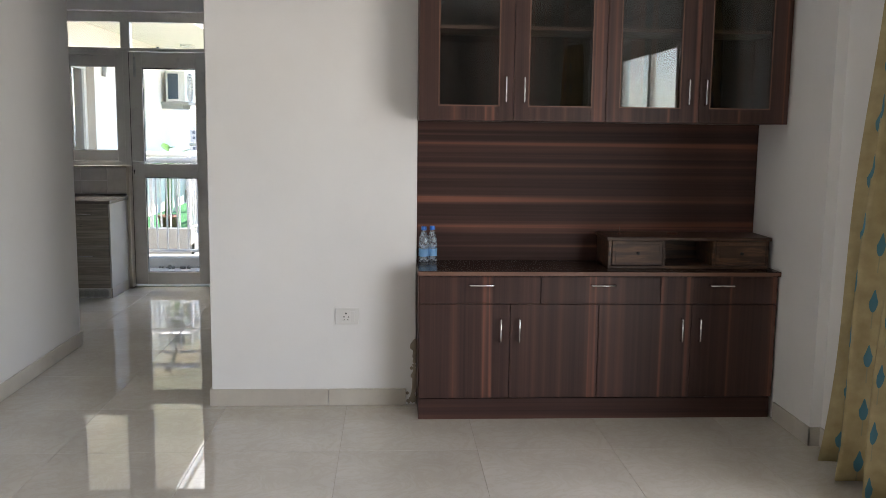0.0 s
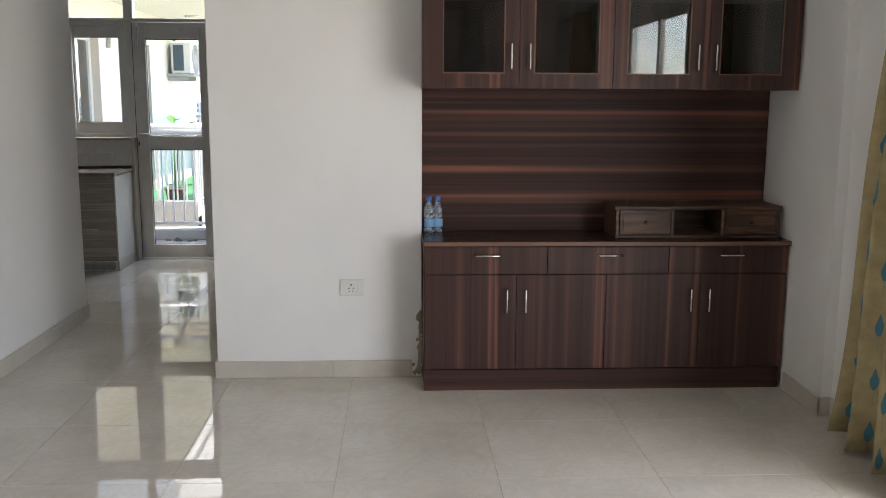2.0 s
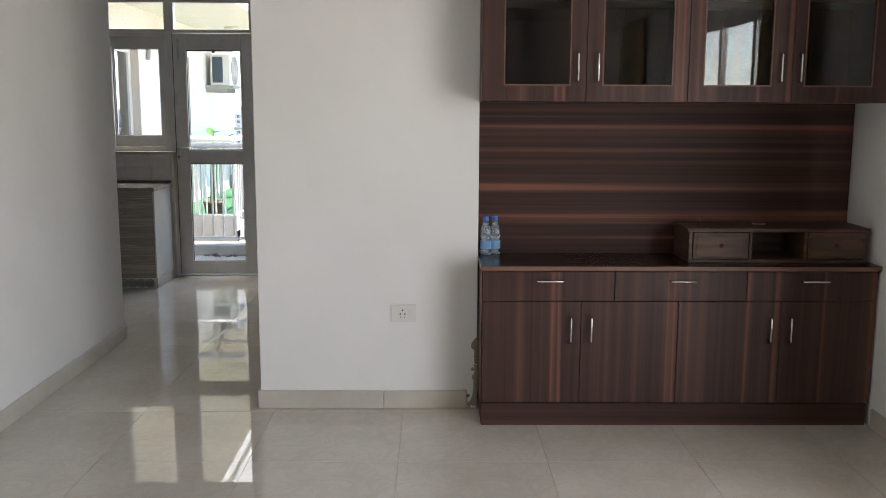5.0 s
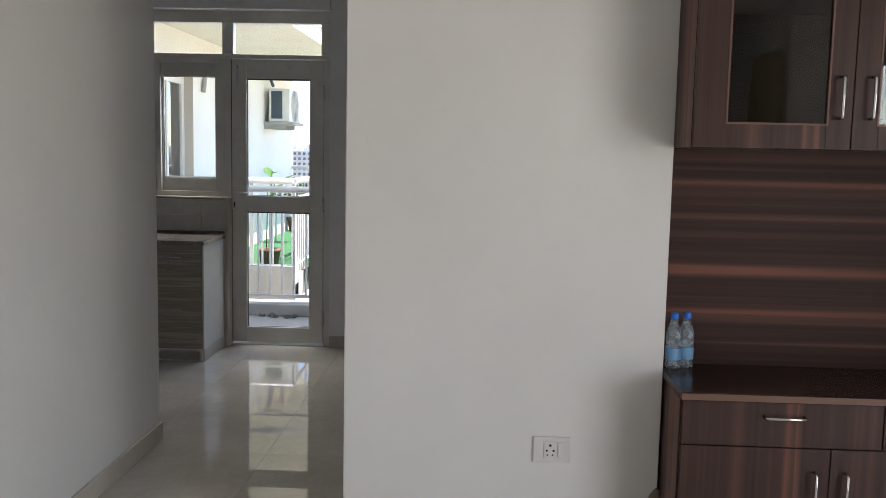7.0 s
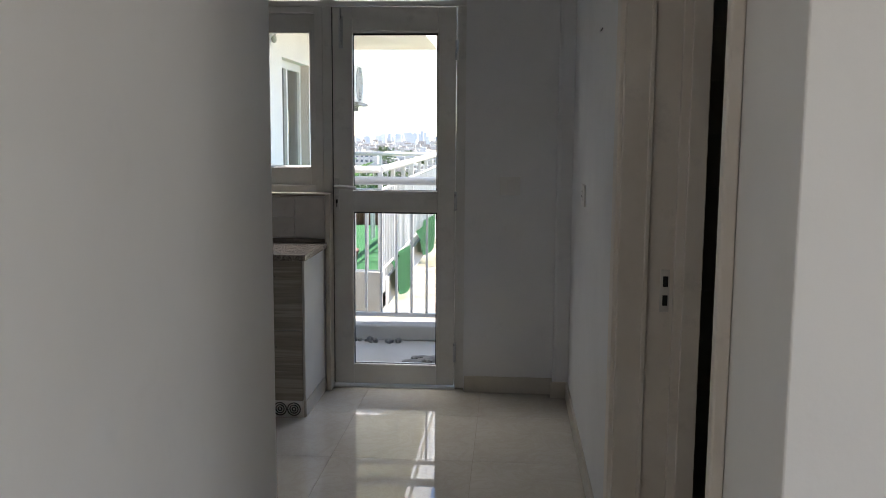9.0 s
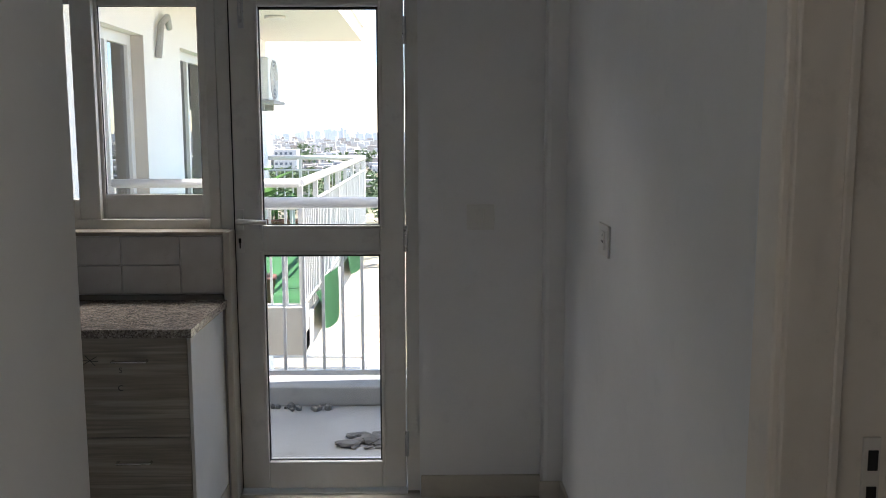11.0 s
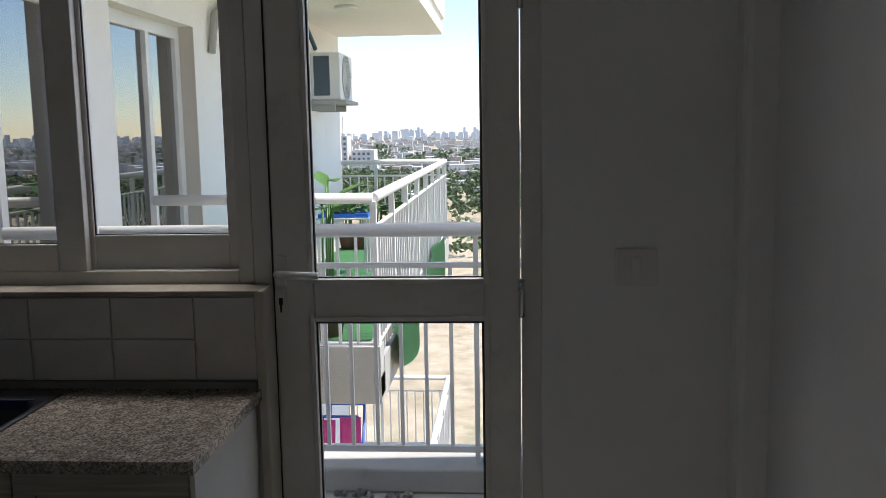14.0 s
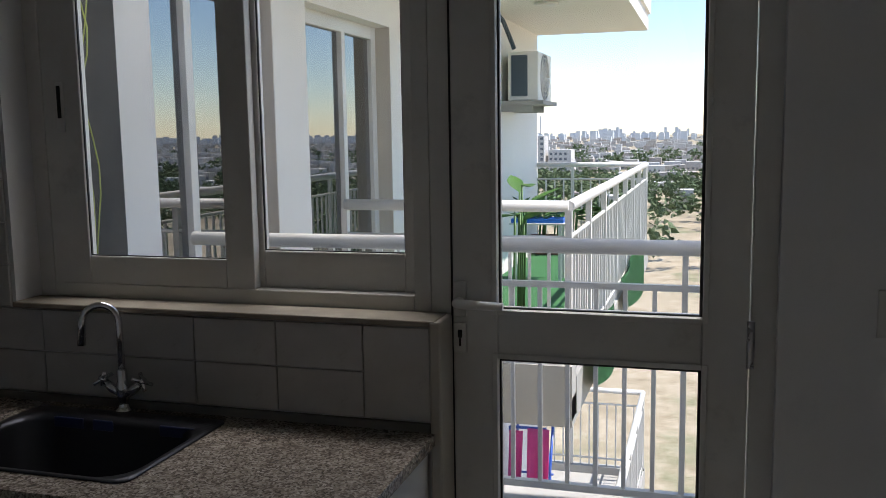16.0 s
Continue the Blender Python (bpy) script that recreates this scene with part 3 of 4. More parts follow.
for y in (-1.75, 1.3, 4.4):
    part("bracket", B(2.925, 3.009, y - 0.012, y + 0.012, 2.43, 2.47, bevel=0.003), STEEL, rod)


def hang_curtain(*a):
    ob = solid("curtain", curtain(*a), CURTAIN, "yellow-beige satin curtain printed with teal drops", "curtain", "curtains of the balcony opening")
    m = ob.modifiers.new("thickness", "SOLIDIFY")
    m.thickness = 0.002
    return ob


hang_curtain(4.02, 3.3, 3.78, 3.3, 2.94, 0.035, 2.43, 3, 3)
hang_curtain(-0.15, -0.85, -0.2, -0.85, 2.91, 0.035, 2.43, 4, 8)

# ---- sideboard: base cabinet ----
CX0, CX1, CF = 1.09, 3.005, 4.765
side = thing("sideboard", (2.05, 4.95, 0), "dark walnut laminate sideboard with three drawers and four doors", "sideboard")
part("carcass", B(CX0, CX1 - 0.005, CF + 0.02, 5.165, 0.115, 0.772), WOODV, side)
part("plinth", B(CX0 + 0.002, 2.99, CF + 0.005, 5.165, 0.0, 0.112, bevel=0.002), WOODH, side)
part("worktop", B(CX0 - 0.006, 3.006, CF - 0.018, 5.166, 0.774, 0.800, bevel=0.003), WOODTOP, side)
part("edge_band", B(CX0 - 0.004, 3.004, CF - 0.0205, CF - 0.0182, 0.777, 0.797), EDGE, side, "lighter brown edge strip")


def bar_handle(parent, x, z, length, upright, y=CF):
    if upright:
        p = [(x, y, z), (x, y - 0.026, z), (x, y - 0.03, z + 0.006), (x, y - 0.03, z + length - 0.006), (x, y - 0.026, z + length), (x, y, z + length)]
    else:
        p = [(x, y, z), (x, y - 0.026, z), (x + 0.006, y - 0.03, z), (x + length - 0.006, y - 0.03, z), (x + length, y - 0.026, z), (x + length, y, z)]
    part("handle", T(p, 0.0048, 8), CHROME, parent, "chrome bar handle")


xs = (CX0 + 0.004, 1.729, 2.366, CX1 - 0.007)
for a, b, hx in zip(xs, xs[1:], (1.353, 1.994, 2.63)):
    d = part("drawer", B(a + 0.0015, b - 0.0015, CF, CF + 0.019, 0.626, 0.770, bevel=0.0015), WOODV, side)
    bar_handle(d, hx, 0.726, 0.126, False)
xs = (CX0 + 0.004, 1.570, 2.040, 2.539, CX1 - 0.007)
for a, b, hx in zip(xs, xs[1:], (1.520, 1.618, 2.486, 2.583)):
    d = part("door", B(a + 0.0015, b - 0.0015, CF, CF + 0.019, 0.118, 0.622, bevel=0.0015), WOODV, side)
    bar_handle(d, hx, 0.426, 0.12, True)

solid("back_panel", B(1.088, 3.004, 5.148, 5.168, 0.8005, 1.572), WOODH, "dark walnut laminate panel with level streaks, behind the sideboard", "wall panel")

# ---- wall cabinet ----
UB, UT = 1.573, 2.42
wc = thing("wall_cabinet", (2.04, 4.95, UB), "dark walnut wall cabinet with four glazed doors", "wall cabinet")
part("carcass", boxes([(1.082, 1.10, CF + 0.02, 5.166, UB, UT), (2.955, 2.975, CF + 0.02, 5.166, UB, UT), (1.10, 2.955, CF + 0.02, 5.166, UB, UB + 0.018), (1.10, 2.955, CF + 0.02, 5.166, UT - 0.018, UT), (2.03, 2.048, CF + 0.02, 5.15, UB + 0.018, UT - 0.018), (1.10, 2.955, 5.15, 5.166, UB + 0.018, UT - 0.018)]), WOODV, wc)
part("filler", B(2.9755, 3.006, CF + 0.03, 5.166, UB, UT), WOODV, wc)
for a, b in ((1.101, 2.029), (2.049, 2.954)):
    part("shelf", B(a, b, CF + 0.06, 5.149, 2.035, 2.053), EDGE, wc, "brown cabinet shelf")
xs = (1.083, 1.563, 2.037, 2.522, 2.974)
gl = ((1.186, 1.485), (1.643, 1.960), (2.112, 2.420), (2.582, 2.892))
for a, b, (g0, g1), hx in zip(xs, xs[1:], gl, (1.522, 1.615, 2.462, 2.552)):
    a, b = a + 0.0015, b - 0.0015
    d = part("door", boxes([(a, g0, CF, CF + 0.019, UB, UT), (g1, b, CF, CF + 0.019, UB, UT), (g0, g1, CF, CF + 0.019, UB, 1.652), (g0, g1, CF, CF + 0.019, 2.34, UT)], 0.0012), WOODV, wc)
    pane("pane", B(g0 - 0.003, g1 + 0.003, CF + 0.007, CF + 0.011, 1.649, 2.343), CABGLASS, d, "dark tinted glass")
    part("bead", ring(g0 - 0.006, g1 + 0.006, CF - 0.002, CF - 0.0002, 1.646, 2.346, 0.006, 0.006, 0.006, 0.006, 0), EDGE, d)
    bar_handle(d, hx, 1.668, 0.125, True)

# ---- things on the sideboard ----
ZT = 0.8005
ob = thing("desk_organiser", (2.54, 5.0, ZT), "carved brown wood organiser with two drawers and an open slot", "organiser")
part("casing", boxes([(2.10, 2.975, 4.85, 5.12, ZT, ZT + 0.016), (2.09, 2.985, 4.84, 5.125, ZT + 0.152, ZT + 0.17), (2.10, 2.118, 4.85, 5.12, ZT + 0.016, ZT + 0.152), (2.957, 2.975, 4.85, 5.12, ZT + 0.016, ZT + 0.152), (2.395, 2.411, 4.85, 5.12, ZT + 0.016, ZT + 0.152), (2.665, 2.681, 4.85, 5.12, ZT + 0.016, ZT + 0.152), (2.118, 2.957, 5.105, 5.12, ZT + 0.016, ZT + 0.152)], 0.002), SHEESHAM, ob)
for a, b in ((2.121, 2.392), (2.684, 2.954)):
    d = part("drawer", B(a, b, 4.846, 5.05, ZT + 0.019, ZT + 0.149, bevel=0.002), SHEESHAM, ob)
    part("panel", B(a + 0.018, b - 0.018, 4.8425, 4.846, ZT + 0.035, ZT + 0.133, bevel=0.001), SHEESHAM, d)
    part("knob", T([((a + b) / 2, 4.843, ZT + 0.085), ((a + b) / 2, 4.835, ZT + 0.085), ((a + b) / 2, 4.832, ZT + 0.085), ((a + b) / 2, 4.822, ZT + 0.085)], [0.004, 0.004, 0.009, 0.008], 10), HOLE, d, "small black knob")
pin = thing("incense_stick_holder", (2.19, 4.98, ZT + 0.1705), "thin dark stick holder on the wooden organiser", "stick holder")
part("base", lathe(2.19, 4.98, [(0.011, ZT + 0.1705), (0.011, ZT + 0.176), (0.004, ZT + 0.18)], 10), EDGE, pin)
part("stick", T([(2.19, 4.98, ZT + 0.18), (2.19, 4.98, ZT + 0.215)], 0.0022, 6), EDGE, pin)
solid("dark_lid", lathe(2.49, 5.0, [(0.03, ZT + 0.1705), (0.032, ZT + 0.176), (0.02, ZT + 0.181)], 16), EDGE, "small flat dark lid on the wooden organiser", "lid")


def bottle(x, y):
    b = thing("water_bottle", (x, y, ZT), "small clear plastic water bottle with a blue cap", "bottle", "water bottles on the sideboard")
    pr = [(0.024, 0.001), (0.027, 0.006), (0.027, 0.02), (0.0255, 0.025), (0.027, 0.03), (0.027, 0.075), (0.0255, 0.08), (0.027, 0.085), (0.027, 0.12), (0.024, 0.14), (0.015, 0.162), (0.0125, 0.17), (0.0125, 0.176)]
    body = lathe(x, y, [(r, ZT + z) for r, z in pr], 20)
    part("bottle_body", body, BOTTLE, b).visible_shadow = False
    part("cap", lathe(x, y, [(0.0145, ZT + 0.176), (0.015, ZT + 0.178), (0.015, ZT + 0.194), (0.013, ZT + 0.197)], 18), BOTTLECAP, b, "blue screw cap")
    lb = bmesh.new()
    tube(lb, [(x, y, ZT + 0.032), (x, y, ZT + 0.073)], 0.0276, 20, False)
    part("bottle_label", lb, BOTTLELABEL, b, "pale blue wrap label")


bottle(1.124, 5.075)
bottle(1.172, 5.095)

# ---- wall sockets and switches ----


def plate(name, label, cat, c, w, hgt, axis):
    """A modular plate on a wall; axis 'y' faces -y, axis 'x' faces -x."""
    x, y, z = c
    t = thing(name, c, label, cat)

    def bx(u0, u1, d0, d1, z0, z1, bev=0.0):
        return B(x + u0, x + u1, y - d1, y - d0, z + z0, z + z1, bevel=bev) if axis == "y" else B(x - d1, x - d0, y + u0, y + u1, z + z0, z + z1, bevel=bev)
    part("plate", bx(-w / 2, w / 2, 0, 0.009, -hgt / 2, hgt / 2, 0.003), PLASTIC, t)
    return t, bx


so, bx = plate("wall_socket", "white socket plate with one switch on the wall", "socket", (0.705, 5.03, 0.505), 0.130, 0.092, "y")
part("socket_face", bx(-0.028, 0.018, 0.009, 0.012, -0.03, 0.03, 0.002), PLASTIC, so)
for u, v, r in ((-0.005, 0.016, 0.0048), (-0.017, -0.003, 0.004), (0.007, -0.003, 0.004), (-0.014, -0.019, 0.003), (0.004, -0.019, 0.003)):
    part("pin_hole", T([(0.705 + u, 5.0181, 0.505 + v), (0.705 + u, 5.0172, 0.505 + v)], r, 10), HOLE, so)
part("rocker", bx(0.022, 0.042, 0.009, 0.0135, -0.028, 0.028, 0.002), PLASTIC, so)
sw, bx = plate("light_switch", "white switch plate with one rocker", "switch", (-0.464, 8.73, 1.203), 0.115, 0.105, "y")
part("rocker", bx(-0.013, 0.013, 0.0095, 0.015, -0.028, 0.028, 0.003), PLASTIC, sw)
part("rocker_frame", bx(-0.017, 0.017, 0.009, 0.0094, -0.032, 0.032), UPVC, sw)
s2, bx = plate("wall_socket", "off-white kitchen socket plate tilted off its box", "socket", (-0.12, 7.84, 1.215), 0.15, 0.10, "x")
part("socket_face", bx(-0.03, 0.02, 0.009, 0.012, -0.03, 0.03, 0.002), PLASTIC, s2)
for u, v in ((-0.005, 0.016), (-0.017, -0.004), (0.007, -0.004)):
    part("pin_hole", T([(-0.1322, 7.84 + u, 1.215 + v), (-0.1328, 7.84 + u, 1.215 + v)], 0.005, 8), HOLE, s2)
solid("wall_mark", B(-0.1225, -0.1202, 7.19, 7.27, 1.895, 1.901), MARKER, "short dark scratch on the kitchen wall", "scratch")
drnd = random.Random(9)
patch = bmesh.new()
for i in range(70):
    z = drnd.uniform(0.005, 0.36)
    reach = 0.034 * (1 - z / 0.42) + 0.012 * math.sin(40 * z)
    x = 1.085 - abs(drnd.gauss(0, 0.5)) * reach
    r = drnd.uniform(0.006, 0.016)
    res = bmesh.ops.create_icosphere(patch, subdivisions=1, radius=r)
    bmesh.ops.scale(patch, verts=res["verts"], vec=(1, 0.09, drnd.uniform(0.8, 1.8)))
    bmesh.ops.translate(patch, verts=res["verts"], vec=(min(x, 1.078), 5.0295, z))
solid("damp_patch", patch, STAIN, "crumbling damp plaster beside the sideboard", "damp patch")

vt = thing("wet_room_tap", (1.53, 8.892, 1.0), "small chrome tap on the tiled wet-room wall", "tap")
part("flange", T([(1.53, 8.892, 1.0), (1.53, 8.884, 1.0)], 0.03, 14), CHROME, vt)
part("tap_body", T([(1.53, 8.884, 1.0), (1.53, 8.80, 1.0), (1.53, 8.77, 0.985), (1.53, 8.76, 0.95)], [0.013, 0.014, 0.013, 0.011], 10), CHROME, vt)
part("lever", T([(1.53, 8.83, 1.01), (1.53, 8.83, 1.035), (1.47, 8.82, 1.04)], [0.008, 0.008, 0.006], 8), CHROME, vt)

# ---- kitchen counter ----
top = thing("kitchen_worktop", (-2.9, 8.4, 0.84), "speckled brown granite kitchen worktop with an inset sink", "worktop")
SX0, SX1, SY0, SY1 = -2.62, -2.06, 8.21, 8.62
sl_bm = bmesh.new()
sl_v = {}
for zk in (0.842, 0.872):
    for i, x in enumerate((-4.398, SX0, SX1, -1.504)):
        for j, y in enumerate((8.115, SY0, SY1, 8.688)):
            sl_v[i, j, zk] = sl_bm.verts.new((x, y, zk))
for zk in (0.842, 0.872):
    for i in range(3):
        for j in range(3):
            if (i, j) != (1, 1):
                sl_bm.faces.new([sl_v[a, b, zk] for a, b in ((i, j), (i + 1, j), (i + 1, j + 1), (i, j + 1))])
rim = [(0, 0), (1, 0), (2, 0), (3, 0), (3, 1), (3, 2), (3, 3), (2, 3), (1, 3), (0, 3), (0, 2), (0, 1)]
for loop_ in (rim, [(1, 1), (2, 1), (2, 2), (1, 2)]):
    for p, q in zip(loop_, loop_[1:] + loop_[:1]):
        sl_bm.faces.new([sl_v[(*p, 0.842)], sl_v[(*q, 0.842)], sl_v[(*q, 0.872)], sl_v[(*p, 0.872)]])
part("slab", sl_bm, GRANITE, top)
part("upstand", B(-4.398, -1.519, 8.672, 8.688, 0.8722, 0.892), GROUT, top, "dirty cement fillet along the wall")
part("slab_edge", boxes([(-4.398, -1.5035, 8.1145, 8.1165, 0.845, 0.869)]), GRANITE, top)


def sink():
    s = thing("kitchen_sink", ((SX0 + SX1) / 2, 8.41, 0.70), "stainless steel sink bowl set into the worktop", "sink")
    bm = bmesh.new()

    def loop(x0, x1, y0, y1, z, r):
        out = []
        for cx, cy, a0 in ((x1 - r, y1 - r, 0), (x0 + r, y1 - r, 90), (x0 + r, y0 + r, 180), (x1 - r, y0 + r, 270)):
            for i in range(6):
                a = radians(a0 + 18 * i)
                out.append(bm.verts.new((cx + r * math.cos(a), cy + r * math.sin(a), z)))
        return out
    lo = [loop(SX0 - 0.012, SX1 + 0.012, SY0 - 0.012, SY1 + 0.012, 0.8735, 0.03), loop(SX0 - 0.012, SX1 + 0.012, SY0 - 0.012, SY1 + 0.012, 0.8755, 0.03), loop(SX0 + 0.012, SX1 - 0.012, SY0 + 0.008, SY1 - 0.06, 0.874, 0.08),
          loop(SX0 + 0.018, SX1 - 0.018, SY0 + 0.014, SY1 - 0.066, 0.862, 0.08), loop(SX0 + 0.028, SX1 - 0.028, SY0 + 0.024, SY1 - 0.076, 0.70, 0.08), loop(SX0 + 0.07, SX1 - 0.07, SY0 + 0.065, SY1 - 0.115, 0.665, 0.06)]
    for a, b in zip(lo, lo[1:]):
        n = len(a)
        for i in range(n):
            bm.faces.new((a[i], a[(i + 1) % n], b[(i + 1) % n], b[i])).smooth = True
    bm.faces.new(lo[-1])
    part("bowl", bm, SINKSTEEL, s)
    part("drain", lathe(-2.34, 8.39, [(0.04, 0.6655), (0.04, 0.668), (0.03, 0.6685)], 16), CHROME, s)
    for a, b in ((-2.52, -2.43), (-2.40, -2.34), (-2.20, -2.10)):
        part("protective_film", B(a, b, SY1 - 0.072, SY1 - 0.064, 0.848, 0.8765, bevel=0.003), FILM, s, "torn blue protective film")


sink()

tap = thing("sink_tap", (-2.372, 8.645, 0.874), "chrome swan-neck sink tap with two cross handles", "tap")
tx, ty = -2.372, 8.645
part("tap_body", lathe(tx, ty, [(0.024, 0.8725), (0.024, 0.878), (0.015, 0.884), (0.013, 0.90), (0.017, 0.91), (0.019, 0.93), (0.017, 0.95), (0.014, 0.955), (0.014, 0.985), (0.0105, 0.99)], 16), CHROME, tap)
arc = [(tx, ty, 0.985), (tx, ty, 1.09)] + [(tx - 0.041 * (1 - math.cos(a)), ty - 0.022 * (1 - math.cos(a)), 1.115 + 0.05 * math.sin(a)) for a in (radians(12 * i) for i in range(15))] + [(tx - 0.086, ty - 0.046, 1.06)]
part("spout", T(arc, [0.0095] * (len(arc) - 2) + [0.0105, 0.0115], 12), CHROME, tap)
for sgn in (-1, 1):
    arm = part("valve", T([(tx, ty, 0.915), (tx + sgn * 0.035, ty, 0.935), (tx + sgn * 0.055, ty, 0.95)], [0.012, 0.013, 0.010], 10), CHROME, tap)
    cx, cz = tx + sgn * 0.062, 0.957
    cr = bmesh.new()
    tube(cr, [(cx - 0.017, ty - 0.02, cz + 0.012 * sgn), (cx + 0.017, ty + 0.02, cz - 0.012 * sgn)], 0.0052, 8)
    tube(cr, [(cx - 0.014, ty + 0.012, cz + sgn * 0.02), (cx + 0.014, ty - 0.012, cz - sgn * 0.02)][::1], 0.0052, 8)
    tube(cr, [(cx - 0.01 * sgn, ty, cz - 0.006), (cx + 0.008 * sgn, ty, cz + 0.005)], 0.0095, 10)
    part("cross_handle", cr, CHROME, arm)

# base units
ux = [-4.39, -3.7, -3.0, -2.35, -1.95, -1.522]


def text_bm(body, size):
    cu = bpy.data.curves.new("mark", "FONT")
    cu.body, cu.size, cu.extrude = body, size, 0.0004
    tmp = bpy.data.objects.new("mark", cu)
    scene.collection.objects.link(tmp)
    me = bpy.data.meshes.new_from_object(tmp.evaluated_get(bpy.context.evaluated_depsgraph_get()))
    bpy.data.objects.remove(tmp)
    bm = bmesh.new()
    bm.from_mesh(me)
    bpy.data.meshes.remove(me)
    return bm


for i, (a, b) in enumerate(zip(ux, ux[1:])):
    last = i == len(ux) - 2
    u = thing("kitchen_base_unit", ((a + b) / 2, 8.4, 0), "light wood-grain kitchen drawer unit under the worktop" if i > 2 else "light wood-grain kitchen cupboard under the worktop", "kitchen unit", "kitchen base units")
    under_sink = a < SX1 + 0.02 and b > SX0 - 0.02
    part("carcass", B(a + 0.001, b - (0.0125 if last else 0.001), 8.182, 8.686, 0.088, 0.64 if under_sink else 0.840), KLAM, u)
    if last:
        part("end_panel", B(b - 0.012, b, 8.170, 8.67, 0.088, 0.840, bevel=0.001), KLAM_SIDE, u, "off-white side panel")
        part("base_tile", B(b - 0.012, b + 0.003, 8.172, 8.67, 0.0, 0.087, bevel=0.002), SKIRT, u)
    for z0, z1 in ((0.090, 0.465), (0.469, 0.838)):
        d = part("drawer", B(a + 0.002, b - (0.014 if last else 0.002), 8.163, 8.181, z0, z1, bevel=0.0012), KLAM, u)
        hx = (a + b) / 2 - 0.06
        part("handle", T([(hx, 8.163, z1 - 0.088), (hx, 8.14, z1 - 0.088), (hx + 0.12, 8.14, z1 - 0.088), (hx + 0.12, 8.163, z1 - 0.088)], 0.005, 8), CHROME, d, "chrome bar handle")
        if last and z0 > 0.4:
            for ch, mx, mz, sz in (("S", -1.778, 0.706, 0.028), ("C", -1.785, 0.640, 0.030)):
                tb = text_bm(ch, sz)
                bmesh.ops.rotate(tb, verts=tb.verts, matrix=Matrix.Rotation(radians(90), 3, "X"))
                bmesh.ops.translate(tb, verts=tb.verts, vec=(mx, 8.1622, mz))
                part("marker_letter", tb, MARKER, d, "black marker letter")
            sc = bmesh.new()
            for p, q in (((-1.905, 0.735), (-1.855, 0.765)), ((-1.895, 0.770), (-1.86, 0.732)), ((-1.91, 0.752), (-1.85, 0.748))):
                tube(sc, [(p[0], 8.1622, p[1]), (q[0], 8.1622, q[1])], 0.0014, 5)
            part("marker_scribble", sc, MARKER, d, "black marker scribble")
    pl = part("plinth_tile", B(a + 0.001, b - 0.013, 8.166, 8.19, 0.0, 0.087), PLASTIC, u, "white plinth tile with black rosettes") if last else part("plinth_tile", B(a + 0.001, b - 0.001, 8.178, 8.19, 0.0, 0.087), SKIRT, u)
    if last:
        for n in range(5):
            cx = -1.585 - n * 0.075
            for r in (0.034, 0.022, 0.010):
                pts = [(cx + r * math.cos(q), 8.1645, 0.044 + r * math.sin(q)) for q in (2 * math.pi * m / 16 for m in range(17))]
                part("rosette_ring", T(pts, 0.0035, 4), MARKER, pl)

# ---- own kitchen balcony ----
structure("balcony_1", B(-3.1, 0.6, 8.95, 10.34, -0.25, -0.025), CONC, "dusty cement balcony floor", "balcony")
structure("kerb_1", B(-3.1, 0.6, 10.075, 10.34, -0.024, 0.09, bevel=0.012), CONC, "pale concrete kerb under the balcony rail", "kerb")
# added out of view, 16 m tall to hold sun off the balcony
structure("sun_block_wall", B(0.45, 0.6, 8.95, 10.34, -0.02, 16), EXT, "unseen painted side wall, raised to shade the kitchen balcony", "wall")


def railing(name, group, x0, x1, y, z0, label):
    r = thing(name, ((x0 + x1) / 2, y, z0), label, "railing", group)
    part("top_rail", T([(x0, y, z0 + 1.06), (x1, y, z0 + 1.06)], 0.031, 14), RAILPAINT, r)
    part("middle_rail", B(x0, x1, y - 0.013, y + 0.013, z0 + 0.892, z0 + 0.916), RAILPAINT, r)
    part("bottom_rail", B(x0, x1, y - 0.016, y + 0.016, z0 + 0.05, z0 + 0.078), RAILPAINT, r)
    n = int((x1 - x0) / 0.113)
    off = (-0.955 - x0) % 0.113
    for i in range(n + 1):
        x = x0 + off + 0.113 * i
        if x > x1 - 0.01:
            break
        tall = round((x + 0.955) / 0.113) % 13 == 0
        part("post" if tall else "bar", B(x - (0.011 if tall else 0.0085), x + (0.011 if tall else 0.0085), y - 0.009, y + 0.009, z0 + (0.0 if tall else 0.078), z0 + (1.03 if tall else 0.892)), RAILPAINT, r)
    return r


railing("balcony_railing", "railings", -3.095, 0.445, 10.17, 0.09, "grey-white steel balcony railing with upright bars")

# ---- neighbouring wing: wall with balcony doors ----
WX, GX = -3.1, -3.24
segs = [(8.955, 9.93, -0.02, 2.86), (11.02, 11.43, -0.02, 2.86), (12.84, 13.95, -0.02, 2.86), (15.35, 18.6, -0.02, 2.86), (13.95, 15.35, 2.36, 2.86), (9.93, 11.02, 2.36, 2.86), (11.43, 12.84, 2.36, 2.86)]
wing = thing("apartment_wing", (-3.3, 14, -25), "cream painted tower wing with balcony doors", "building", "", "structure")
part("wall", boxes([(-3.5, WX, a, b, z0, z1) for a, b, z0, z1 in segs]), EXT, wing)
part("wall", B(-9.0, -3.5, 18.4, 18.6, -25, 12), EXT, wing)
part("wall", B(-3.5, WX, 8.955, 18.6, -25, -0.02), EXT, wing)
part("wall", B(-3.5, WX, 8.955, 18.6, 2.86, 12), EXT, wing)
part("cement_strip", B(WX, WX + 0.03, 8.955, 9.66, -0.02, 2.85, bevel=0.006), CEMENT, wing, "bare dark cement strip")
